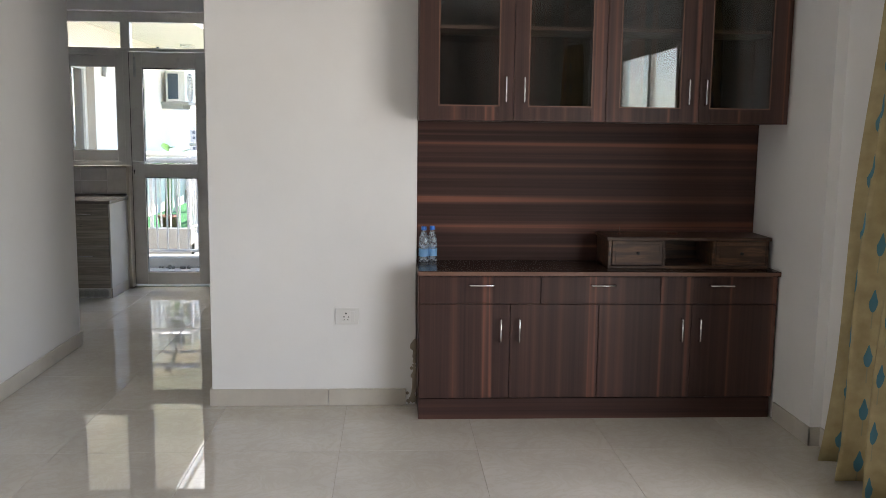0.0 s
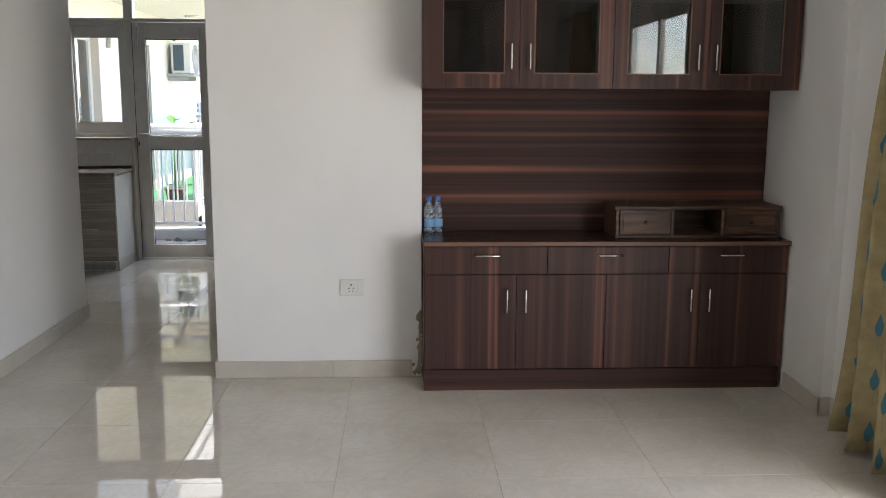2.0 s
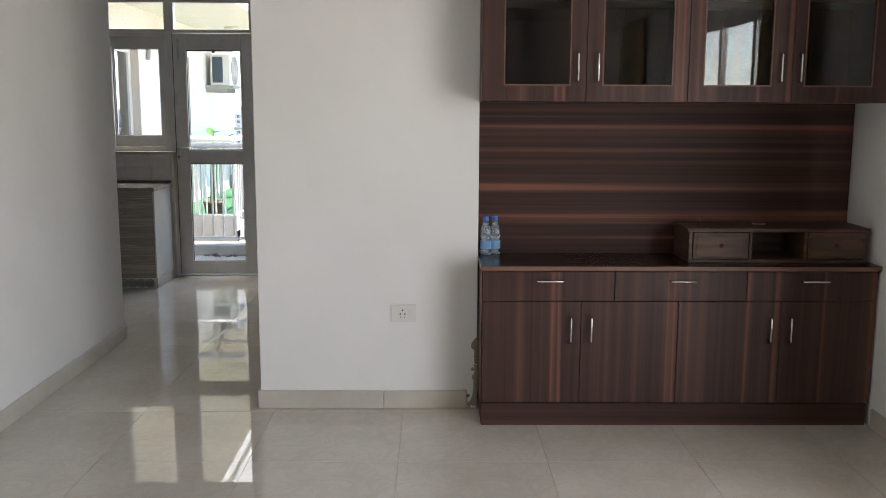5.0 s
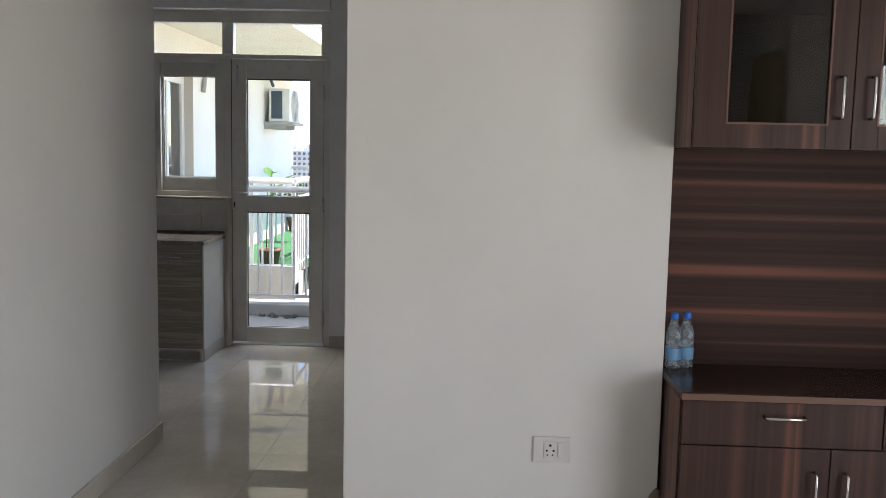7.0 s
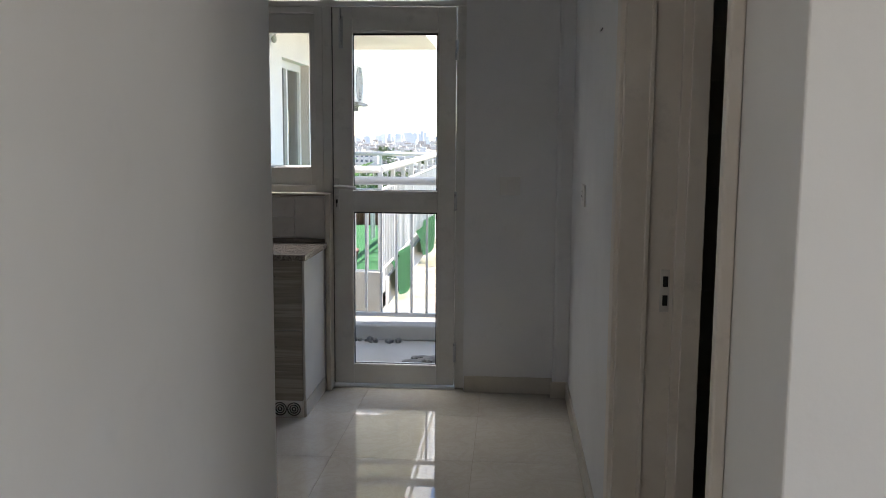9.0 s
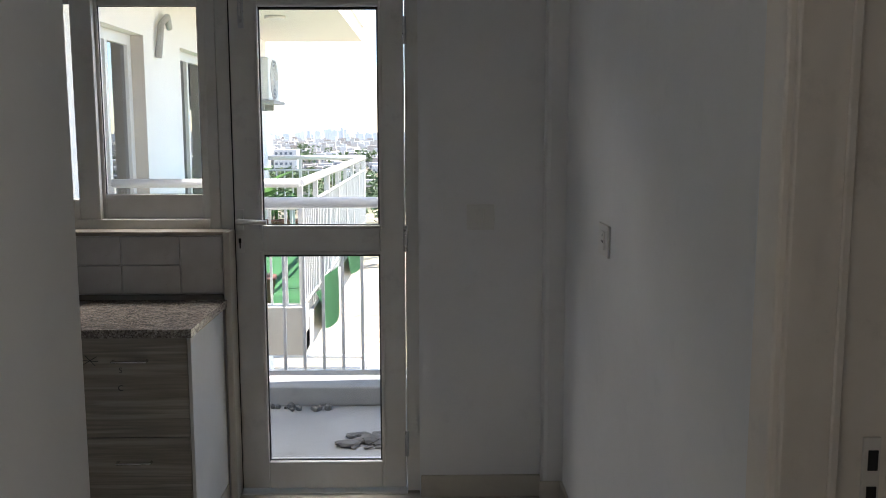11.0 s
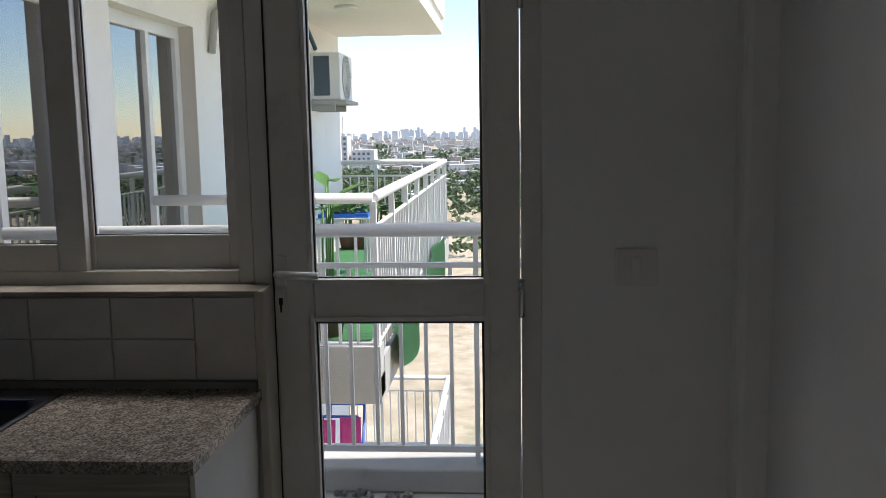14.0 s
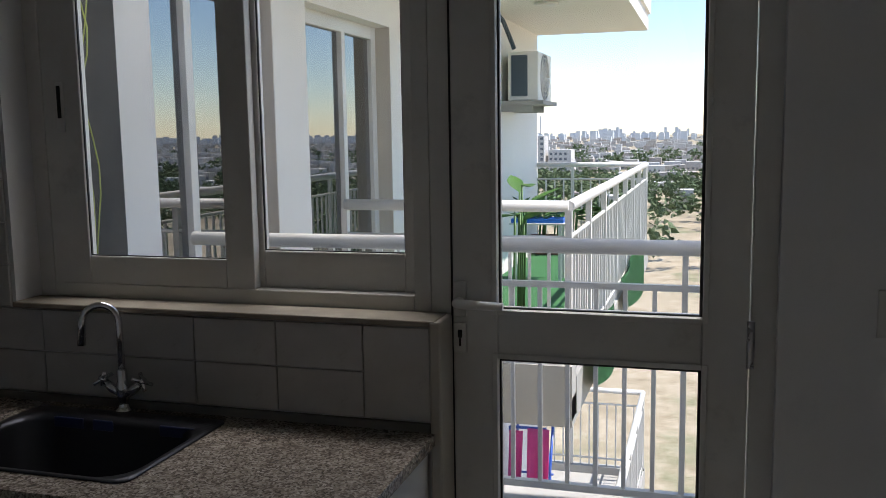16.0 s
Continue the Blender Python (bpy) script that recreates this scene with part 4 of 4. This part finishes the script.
for a, b, m in ((9.93, 11.02, 10.38), (11.43, 12.84, 12.23), (13.95, 15.35, 14.6)):
    w = part("balcony_door", boxes([(GX - 0.03, GX + 0.03, a, a + 0.05, -0.02, 2.36), (GX - 0.03, GX + 0.03, b - 0.09, b, -0.02, 2.36), (GX - 0.03, GX + 0.03, a + 0.05, b - 0.09, 2.27, 2.36), (GX - 0.025, GX + 0.035, m - 0.03, m + 0.03, -0.02, 2.27)], 0.003), UPVC, wing)
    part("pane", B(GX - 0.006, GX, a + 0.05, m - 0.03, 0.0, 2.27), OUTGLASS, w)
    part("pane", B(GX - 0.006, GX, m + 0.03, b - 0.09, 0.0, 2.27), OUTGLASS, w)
    part("reveal", B(GX + 0.03, WX - 0.002, b - 0.006, b - 0.001, -0.02, 2.36), EXTBEIGE, wing)
    # dark sheet close behind the glass stands in for the unlit room
    part("dark_room_sheet", B(-3.49, -3.45, a, b, -0.02, 2.36), ACDARK, wing)
pipe = [(WX + 0.02, 13.55, 2.50), (WX + 0.05, 13.4, 2.58), (WX + 0.05, 13.2, 2.50), (WX + 0.03, 13.15, 2.2)]
solid("drain_pipe", T(pipe, 0.03, 8), CONC, "short bent grey pipe on the wall", "pipe")
wire = [(-3.03 + 0.012 * math.sin(i * 1.3), 9.40 + 0.03 * math.sin(i * 0.9), 0.4 + 0.1 * i) for i in range(24)]
solid("loose_wire", T(wire, 0.0035, 5), WIRE, "thin yellow-green wire hanging by the wall", "wire")
wire = [(-3.03 + 0.012 * math.sin(i * 1.1 + 2), 9.43 + 0.025 * math.sin(i * 0.7 + 1), 0.4 + 0.1 * i) for i in range(24)]
solid("loose_wire", T(wire, 0.003, 5), WIRE, "thin yellow-green wire hanging by the wall", "wire")

NY0, NY1, NX = 11.93, 18.6, -1.67


def wing_balcony(z, carpet):
    b = thing("wing_balcony", (-2.4, 15.2, z), "neighbouring concrete balcony with a white railing", "balcony", "wing balconies", "structure")
    part("slab", B(WX, NX + 0.03, NY0 - 0.05, NY1, z - 0.18, z - 0.002), CONC, b)
    part("kerb", boxes([(WX, NX + 0.03, NY0 - 0.055, NY0 + 0.12, z - 0.14, z + 0.2), (NX - 0.12, NX + 0.034, NY0 + 0.12, NY1, z - 0.14, z + 0.1), (WX, NX + 0.03, NY1 - 0.12, NY1 + 0.004, z - 0.14, z + 0.1)]), CONC, b)
    for pts in ([(WX, NY0), (NX, NY0)], [(NX, NY0), (NX, NY1 - 0.05)], [(NX, NY1 - 0.05), (WX, NY1 - 0.05)]):
        (xa, ya), (xb, yb) = pts
        part("top_rail", T([(xa, ya, z + 1.16), (xb, yb, z + 1.16)], 0.035, 12), RAILPAINT, b)
        part("middle_rail", T([(xa, ya, z + 0.97), (xb, yb, z + 0.97)], 0.015, 6), RAILPAINT, b)
        part("bottom_rail", T([(xa, ya, z + 0.2), (xb, yb, z + 0.2)], 0.015, 6), RAILPAINT, b)
        n = max(2, int(math.hypot(xb - xa, yb - ya) / 0.113))
        for i in range(n + 1):
            x, y = xa + (xb - xa) * i / n, ya + (yb - ya) * i / n
            tall = i % 8 == 0
            hw = 0.02 if tall else 0.009
            part("post" if tall else "bar", B(x - hw, x + hw, y - hw, y + hw, z + 0.1, z + (1.14 if tall else 0.97)), RAILPAINT, b)
    return b


wing_balcony(0.0, True)
wing_balcony(-3.05, False)
# near end carried on unseen to y 10.3, shading the wing wall
up = structure("balcony_2", boxes([(WX, NX, 10.3, NY1, 2.86, 3.06), (WX, NX + 0.03, 10.3, NY1, 3.06, 4.2)]), EXT, "cream painted balcony slab of the storey above", "balcony")
solid("ceiling_light", lathe(-2.45, 15.6, [(0.11, 2.825), (0.12, 2.835), (0.12, 2.859)], 18), PLASTIC, "round white ceiling light under the slab", "ceiling light")

carp = thing("artificial_grass", (-2.4, 15, 0.0), "green artificial grass carpet draped over a balcony edge", "carpet")
part("carpet", B(WX + 0.02, NX - 0.13, NY0 + 0.13, NY1 - 0.15, 0.0, 0.02), GREEN, carp)


def flap(y0, y1, z0, x):
    bm = bmesh.new()
    n, m = 14, 8
    rows = []
    for i in range(n + 1):
        u = i / n
        drop = (0.28 + 0.3 * abs(math.sin(3.1 * u + 0.4))) * (0.6 + 0.4 * u)
        rows.append([bm.verts.new((x + 0.03 * math.sin(9 * u + 2 * v) + 0.05 * v, y0 + (y1 - y0) * u + 0.03 * math.sin(5 * v + 7 * u), z0 - drop * v)) for v in (j / m for j in range(m + 1))])
    for a, b in zip(rows, rows[1:]):
        for j in range(m):
            bm.faces.new((a[j], b[j], b[j + 1], a[j + 1])).smooth = True
    bmesh.ops.solidify(bm, geom=bm.faces, thickness=0.012)
    return bm


part("hanging_edge", flap(12.3, 13.9, 0.24, NX + 0.055), GREEN, carp)
part("hanging_edge", flap(14.6, 17.3, 0.30, NX + 0.055), GREEN, carp)

# air conditioner on the wing
ac = thing("air_conditioner", (-2.85, 16.75, 2.0), "white outdoor air-conditioner unit on a wall bracket", "air conditioner")
part("casing", B(-3.02, -2.68, 16.4, 17.2, 1.94, 2.47, bevel=0.015), ACWHITE, ac)
part("coil", B(-2.98, -2.80, 16.392, 16.399, 1.99, 2.43), ACDARK, ac, "dark coil face")
fan = bmesh.new()
for r in (0.06, 0.11, 0.16, 0.21, 0.25):
    tube(fan, [(-2.672, 16.78 + r * math.cos(q), 2.205 + r * math.sin(q)) for q in (2 * math.pi * m / 24 for m in range(25))], 0.006, 5)
for q in (radians(30 * m) for m in range(12)):
    tube(fan, [(-2.672, 16.78, 2.205), (-2.672, 16.78 + 0.25 * math.cos(q), 2.205 + 0.25 * math.sin(q))], 0.004, 4)
part("fan_grille", fan, ACWHITE, ac)
part("fan_recess", T([(-2.682, 16.78, 2.205), (-2.677, 16.78, 2.205)], 0.255, 24), ACDARK, ac)
part("bracket", boxes([(-3.1, -2.62, 16.36, 17.25, 1.895, 1.938), (-3.1, -2.75, 16.42, 16.46, 1.82, 1.895), (-3.1, -2.75, 17.1, 17.14, 1.82, 1.895)]), CONC, ac)
part("pipe", T([(-3.06, 16.1, 2.84), (-3.04, 16.3, 2.78), (-3.0, 16.37, 2.65), (-2.95, 16.42, 2.50)], 0.025, 8), ACDARK, ac)


def leaf_blade(bm, base, tip, width):
    base, tip = Vector(base), Vector(tip)
    d = tip - base
    sd = d.cross(Vector((0, 0, 1))).normalized() * width
    sag = Vector((0, 0, -0.15 * d.length))
    pts = []
    for k, w in ((0, 0.08), (0.3, 0.9), (0.6, 1.0), (0.85, 0.5), (1, 0.02)):
        c = base + d * k + sag * k * k
        pts.append((bm.verts.new(c - sd * w), bm.verts.new(c + Vector((0, 0, -0.02 * w))), bm.verts.new(c + sd * w)))
    for a, b in zip(pts, pts[1:]):
        for i in (0, 1):
            bm.faces.new((a[i], a[i + 1], b[i + 1], b[i])).smooth = True


def potted(x, y, z, height, leaves, spread, label, seed):
    rnd = random.Random(seed)
    p = thing("potted_plant", (x, y, z), label, "plant", "balcony plants")
    part("pot", lathe(x, y, [(0.10, z), (0.14, z + 0.22), (0.15, z + 0.22), (0.15, z + 0.25), (0.12, z + 0.25)], 16), TERRA, p)
    st = bmesh.new()
    lv = bmesh.new()
    for i in range(leaves):
        a = rnd.uniform(0, 6.28)
        hh = height * rnd.uniform(0.72, 1.0)
        bx_, by_ = x + 0.04 * math.cos(a), y + 0.04 * math.sin(a)
        tube(st, [(bx_, by_, z + 0.22), (bx_ + 0.02, by_, z + hh)], 0.008, 5)
        L = spread * rnd.uniform(0.7, 1.1)
        leaf_blade(lv, (bx_ + 0.02, by_, z + hh), (bx_ + L * math.cos(a), by_ + L * math.sin(a), z + hh + L * rnd.uniform(0.0, 0.7)), L * 0.22)
    part("stem", st, LEAF, p)
    part("foliage", lv, LEAF, p)


potted(-2.2, 13.0, 0.02, 1.28, 8, 0.27, "tall broad-leaved green plant in a clay pot", 4)
for i in range(6):
    potted(-2.95 + 0.2 * i, 18.1, 0.02, 0.6, 14, 0.16, "small bushy green plant in a clay pot", 20 + i)

pt = thing("blue_planter", (-2.62, 16.1, 0.02), "blue plastic trough of small bushy plants on a stand", "planter")
for x in (-2.86, -2.38):
    for y in (15.99, 16.21):
        part("leg", B(x - 0.015, x + 0.015, y - 0.015, y + 0.015, 0.02, 0.62), RAILPAINT, pt)
part("shelf", B(-2.92, -2.32, 15.96, 16.24, 0.62, 0.64, bevel=0.003), RAILPAINT, pt)
part("trough", boxes([(-2.9, -2.34, 15.98, 16.0, 0.64, 0.685), (-2.9, -2.34, 16.2, 16.22, 0.64, 0.685), (-2.9, -2.88, 16.0, 16.2, 0.64, 0.685), (-2.36, -2.34, 16.0, 16.2, 0.64, 0.685), (-2.88, -2.36, 16.0, 16.2, 0.641, 0.67)], 0.002), BOTTLECAP, pt, "bright blue trough")
prnd = random.Random(31)
lv = bmesh.new()
for i in range(90):
    x, y, z = prnd.uniform(-2.86, -2.38), prnd.uniform(16.02, 16.18), prnd.uniform(0.68, 0.9)
    a, L = prnd.uniform(0, 6.28), prnd.uniform(0.05, 0.10)
    leaf_blade(lv, (x, y, z), (x + L * math.cos(a), y + L * math.sin(a), z + prnd.uniform(0, 0.06)), L * 0.3)
part("foliage", lv, LEAF, pt)

# folding rack with a pink cloth on the balcony below
rack = thing("drying_rack", (-2.8, 16.6, -3.05), "blue folding rack hung with pink cloth", "drying rack")
rb, rh = -3.04, 1.28
for x in (-3.02, -2.6):
    for y0, y1 in ((16.4, 16.9), (16.9, 16.4)):
        part("leg", T([(x, y0, rb), (x, y1, rb + rh)], 0.016, 8), BLUE, rack)
for y in (16.4, 16.9):
    part("rail", T([(-3.02, y, rb + rh), (-2.6, y, rb + rh)], 0.018, 8), BLUE, rack)
    part("rail", T([(-3.02, y, rb + 0.55), (-2.6, y, rb + 0.55)], 0.014, 8), BLUE, rack)


def drape(x0, x1, y, ztop, zbot):
    bm = bmesh.new()
    n, m = 24, 8
    rows = []
    for i in range(n + 1):
        u = i / n
        rows.append([bm.verts.new((x0 + (x1 - x0) * u, y - 0.03 - 0.04 * math.sin(14 * u) * v - 0.1 * v, ztop + (zbot - ztop) * v)) for v in (j / m for j in range(m + 1))])
    for a, b in zip(rows, rows[1:]):
        for j in range(m):
            bm.faces.new((a[j], b[j], b[j + 1], a[j + 1])).smooth = True
    bmesh.ops.solidify(bm, geom=bm.faces, thickness=0.006)
    return bm


part("pink_cloth", drape(-3.02, -2.86, 16.4, rb + rh - 0.03, rb + 0.62), PINK, rack, "dark pink cloth")
part("pink_cloth", drape(-2.80, -2.55, 16.36, rb + rh + 0.02, rb + 0.40), PINK, rack, "bright pink cloth")

rub = bmesh.new()
rnd = random.Random(5)
for i in range(26):
    a = rnd.uniform(0, 6.28)
    d = rnd.uniform(0, 0.16)
    x, y, sz = -0.98 + 1.3 * d * math.cos(a), 9.46 + 0.6 * d * math.sin(a), rnd.uniform(0.015, 0.05)
    res = bmesh.ops.create_icosphere(rub, subdivisions=1, radius=sz)
    bmesh.ops.scale(rub, verts=res["verts"], vec=(rnd.uniform(0.8, 1.8), 1, 0.45))
    bmesh.ops.translate(rub, verts=res["verts"], vec=(x, y, -0.022 + sz * 0.35))
solid("rubble_heap", rub, RUBBLE, "small heap of grey rags and rubble on the balcony", "rubble", "", "stuff")
rub = bmesh.new()
for i in range(14):
    sz = rnd.uniform(0.008, 0.03)
    res = bmesh.ops.create_icosphere(rub, subdivisions=1, radius=sz)
    bmesh.ops.translate(rub, verts=res["verts"], vec=(rnd.uniform(-1.6, -1.25), rnd.uniform(9.98, 10.05), -0.022 + sz * 0.5))
solid("rubble_heap", rub, RUBBLE, "loose cement crumbs along the balcony kerb", "rubble", "", "stuff")

# ---- ground, woods and town ----
GZ = -27.0
structure("ground", B(-4000, 4000, -600, 6000, GZ - 1, GZ), GROUND, "dry sandy building land with scrub", "ground")
rnd = random.Random(11)


def add_tree(bm, x, y, r):
    """A crown of many small leaf clumps."""
    for _ in range(24):
        a, b = rnd.uniform(0, 6.28), rnd.uniform(-0.2, 1.2)
        d = r * rnd.uniform(0.3, 0.9)
        c = Vector((x + d * math.cos(a) * math.cos(b), y + d * math.sin(a) * math.cos(b), GZ + r * 0.9 + d * math.sin(b)))
        s = r * rnd.uniform(0.14, 0.30)
        vs = [c + s * Vector((rnd.uniform(-1, 1), rnd.uniform(-1, 1), rnd.uniform(-0.7, 0.9))) for _ in range(6)]
        for _ in range(7):
            p = rnd.sample(range(6), 3)
            bm.append((vs[p[0]], vs[p[1]], vs[p[2]]))


def tri_mesh(name, tris, material, label, cat):
    me = bpy.data.meshes.new(name)
    me.from_pydata([v for t in tris for v in t], [], [(3 * i, 3 * i + 1, 3 * i + 2) for i in range(len(tris))])
    me.materials.append(material)
    return tagged(new(name, me), label, cat, "", "stuff")


tris = []
for _ in range(3600):
    y = rnd.uniform(190, 520)
    x = rnd.uniform(-0.75, 1.3) * y
    if noise.noise(Vector((x * 0.02, y * 0.014, 3))) > -0.4 + (0.45 if y < 260 else 0):
        add_tree(tris, x, y, rnd.uniform(2.5, 5.5))
for _ in range(1500):
    y = rnd.uniform(420, 1300)
    x = rnd.uniform(-0.7, 1.2) * y
    if noise.noise(Vector((x * 0.006, y * 0.006, 9))) > 0.05:
        add_tree(tris, x, y, rnd.uniform(4, 8))
for _ in range(120):
    y = rnd.uniform(36, 80)
    add_tree(tris, rnd.uniform(-0.6, 0.2) * y, y, rnd.uniform(0.25, 0.7))
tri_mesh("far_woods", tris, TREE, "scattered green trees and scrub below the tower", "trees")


def block_mesh(name, rows, material, label, cat):
    vs, fs = [], []
    for x0, x1, y0, y1, z0, z1 in rows:
        n = len(vs)
        vs += [(x, y, z) for x in (x0, x1) for y in (y0, y1) for z in (z0, z1)]
        fs += [tuple(n + i for i in q) for q in ((0, 1, 3, 2), (4, 6, 7, 5), (0, 4, 5, 1), (2, 3, 7, 6), (1, 5, 7, 3))]
    me = bpy.data.meshes.new(name)
    me.from_pydata(vs, [], fs)
    me.materials.append(material)
    return tagged(new(name, me), label, cat, "", "stuff")


rows, wins, towers = [], [], []
for _ in range(6500):
    y = 290 * (11 ** rnd.random())
    x = rnd.uniform(-0.75, 1.5) * y
    if y < 600 and (rnd.random() < 0.7 or noise.noise(Vector((x * 0.02, y * 0.014, 3))) > -0.05):
        continue
    w, d, hh = rnd.uniform(4, 9) * (1 + y / 2000), rnd.uniform(5, 12), rnd.uniform(3, 9)
    rows.append((x, x + w, y, y + d, GZ, GZ + hh))
    if y < 900:
        for fl in range(int(hh / 3.2)):
            for c in range(int(w / 3)):
                wins.append((x + 0.8 + 3 * c, x + 2.0 + 3 * c, y - 0.06, y + 0.1, GZ + 1 + 3.1 * fl, GZ + 2.3 + 3.1 * fl))
block_mesh("town_houses", rows, CITY, "wide spread of low pale town houses", "houses")
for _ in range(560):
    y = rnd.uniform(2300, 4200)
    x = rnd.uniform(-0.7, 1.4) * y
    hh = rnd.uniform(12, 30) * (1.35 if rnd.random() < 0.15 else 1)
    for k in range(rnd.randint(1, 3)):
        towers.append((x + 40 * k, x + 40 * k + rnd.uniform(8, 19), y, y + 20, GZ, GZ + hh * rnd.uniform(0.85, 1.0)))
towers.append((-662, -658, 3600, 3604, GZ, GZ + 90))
block_mesh("far_towers", towers, TOWER, "skyline of apartment towers, coloured hazy blue-grey for distance", "towers")
tower_rows = [(-124, -100, 560, 575, GZ, GZ + 26), (-98, -84, 565, 580, GZ, GZ + 17)]
block_mesh("white_block", tower_rows, CITY, "white mid-rise block with rows of windows", "building")
for x0, x1, y0, y1, z0, z1 in tower_rows:
    for fl in range(int((z1 - z0) / 3.2)):
        for c in range(int((x1 - x0) / 3)):
            wins.append((x0 + 0.6 + 3 * c, x0 + 2.2 + 3 * c, y0 - 0.06, y0 + 0.1, GZ + 1 + 3.2 * fl, GZ + 2.6 + 3.2 * fl))
block_mesh("far_windows", wins, CITYWIN, "small dark windows of the town houses", "windows")
block_mesh("blue_roof", [(-40, -26, 330, 342, GZ + 3, GZ + 5)], BLUEROOF, "bright blue sheet-metal roof", "roof")

# ---- pieces: wall tiles and floor tiles ----
wallN = bpy.data.objects["wall_north"]
tw, th = 0.2395, 0.1195


def shared_tile(name, w, d, hgt, bev, material):
    bm = B(-w / 2, w / 2, -d / 2, d / 2, 0, hgt)
    top_edges = [e for e in bm.edges if all(abs(v.co.z - hgt) < 1e-6 for v in e.verts)]
    bmesh.ops.bevel(bm, geom=top_edges, offset=bev, segments=1, profile=0.5, affect="EDGES")
    return finish(name, bm, material)


wt = shared_tile("tile", tw - 0.003, th - 0.003, 0.008, 0.002, DADO)
for i in range(12):
    for j in range(2):
        x = -1.692 + tw / 2 - tw * i
        if x + tw / 2 > -1.49:
            continue
        t = new("tile", wt)
        t.parent = wallN
        t.matrix_basis = Matrix.Translation((x, 8.6895, 0.894 + th * (j + 0.5))) @ Matrix.Rotation(radians(90), 4, "X")
t = new("tile", shared_tile("tile_cut", 0.172, th * 2 - 0.003, 0.008, 0.002, DADO))
t.parent = wallN
t.matrix_basis = Matrix.Translation((-1.604, 8.6895, 0.894 + th)) @ Matrix.Rotation(radians(90), 4, "X")

for j in range(4):
    t = new("tile", wt)
    t.parent = wallN
    t.matrix_basis = Matrix.Translation((-2.87, 8.6895, 1.136 + th * (j + 0.5))) @ Matrix.Rotation(radians(90), 4, "X")

FT, FX, FY = 0.66, 0.703, 0.35
ft = shared_tile("floor_tile", FT - 0.0012, FT - 0.0012, 0.008, 0.0005, FLOORTILE)
areas = [(FX - 3 * FT, FX + 2 * FT, -4.6, 8.76), (FX + 2 * FT, 3.25, -4.6, 5.42), (-4.4, FX - 3 * FT, 6.4, 8.76)]
for i in range(-8, 5):
    for j in range(-8, 14):
        for ax0, ax1, ay0, ay1 in areas:
            xa, xb = max(FX + FT * i, ax0), min(FX + FT * (i + 1), ax1)
            ya, yb = max(FY + FT * j, ay0), min(FY + FT * (j + 1), ay1)
            if xb - xa < 0.02 or yb - ya < 0.02:
                continue
            full = xb - xa > FT - 0.002 and yb - ya > FT - 0.002
            t = new("tile", ft if full else shared_tile("floor_tile_cut", xb - xa - 0.0012, yb - ya - 0.0012, 0.008, 0.0005, FLOORTILE))
            t.parent = FLOOR
            t.location = ((xa + xb) / 2, (ya + yb) / 2, -0.008)

WETWALL = bpy.data.objects["wall_wet_room"]
wet = shared_tile("wet_room_tile", 0.447, 0.297, 0.008, 0.002, DARKTILE)
for i in range(4):
    for j in range(9):
        t = new("tile", wet)
        t.parent = WETWALL
        t.matrix_basis = Matrix.Translation((1.67 - 0.45 * i, 8.9005, 0.15 + 0.3 * j)) @ Matrix.Rotation(radians(90), 4, "X")
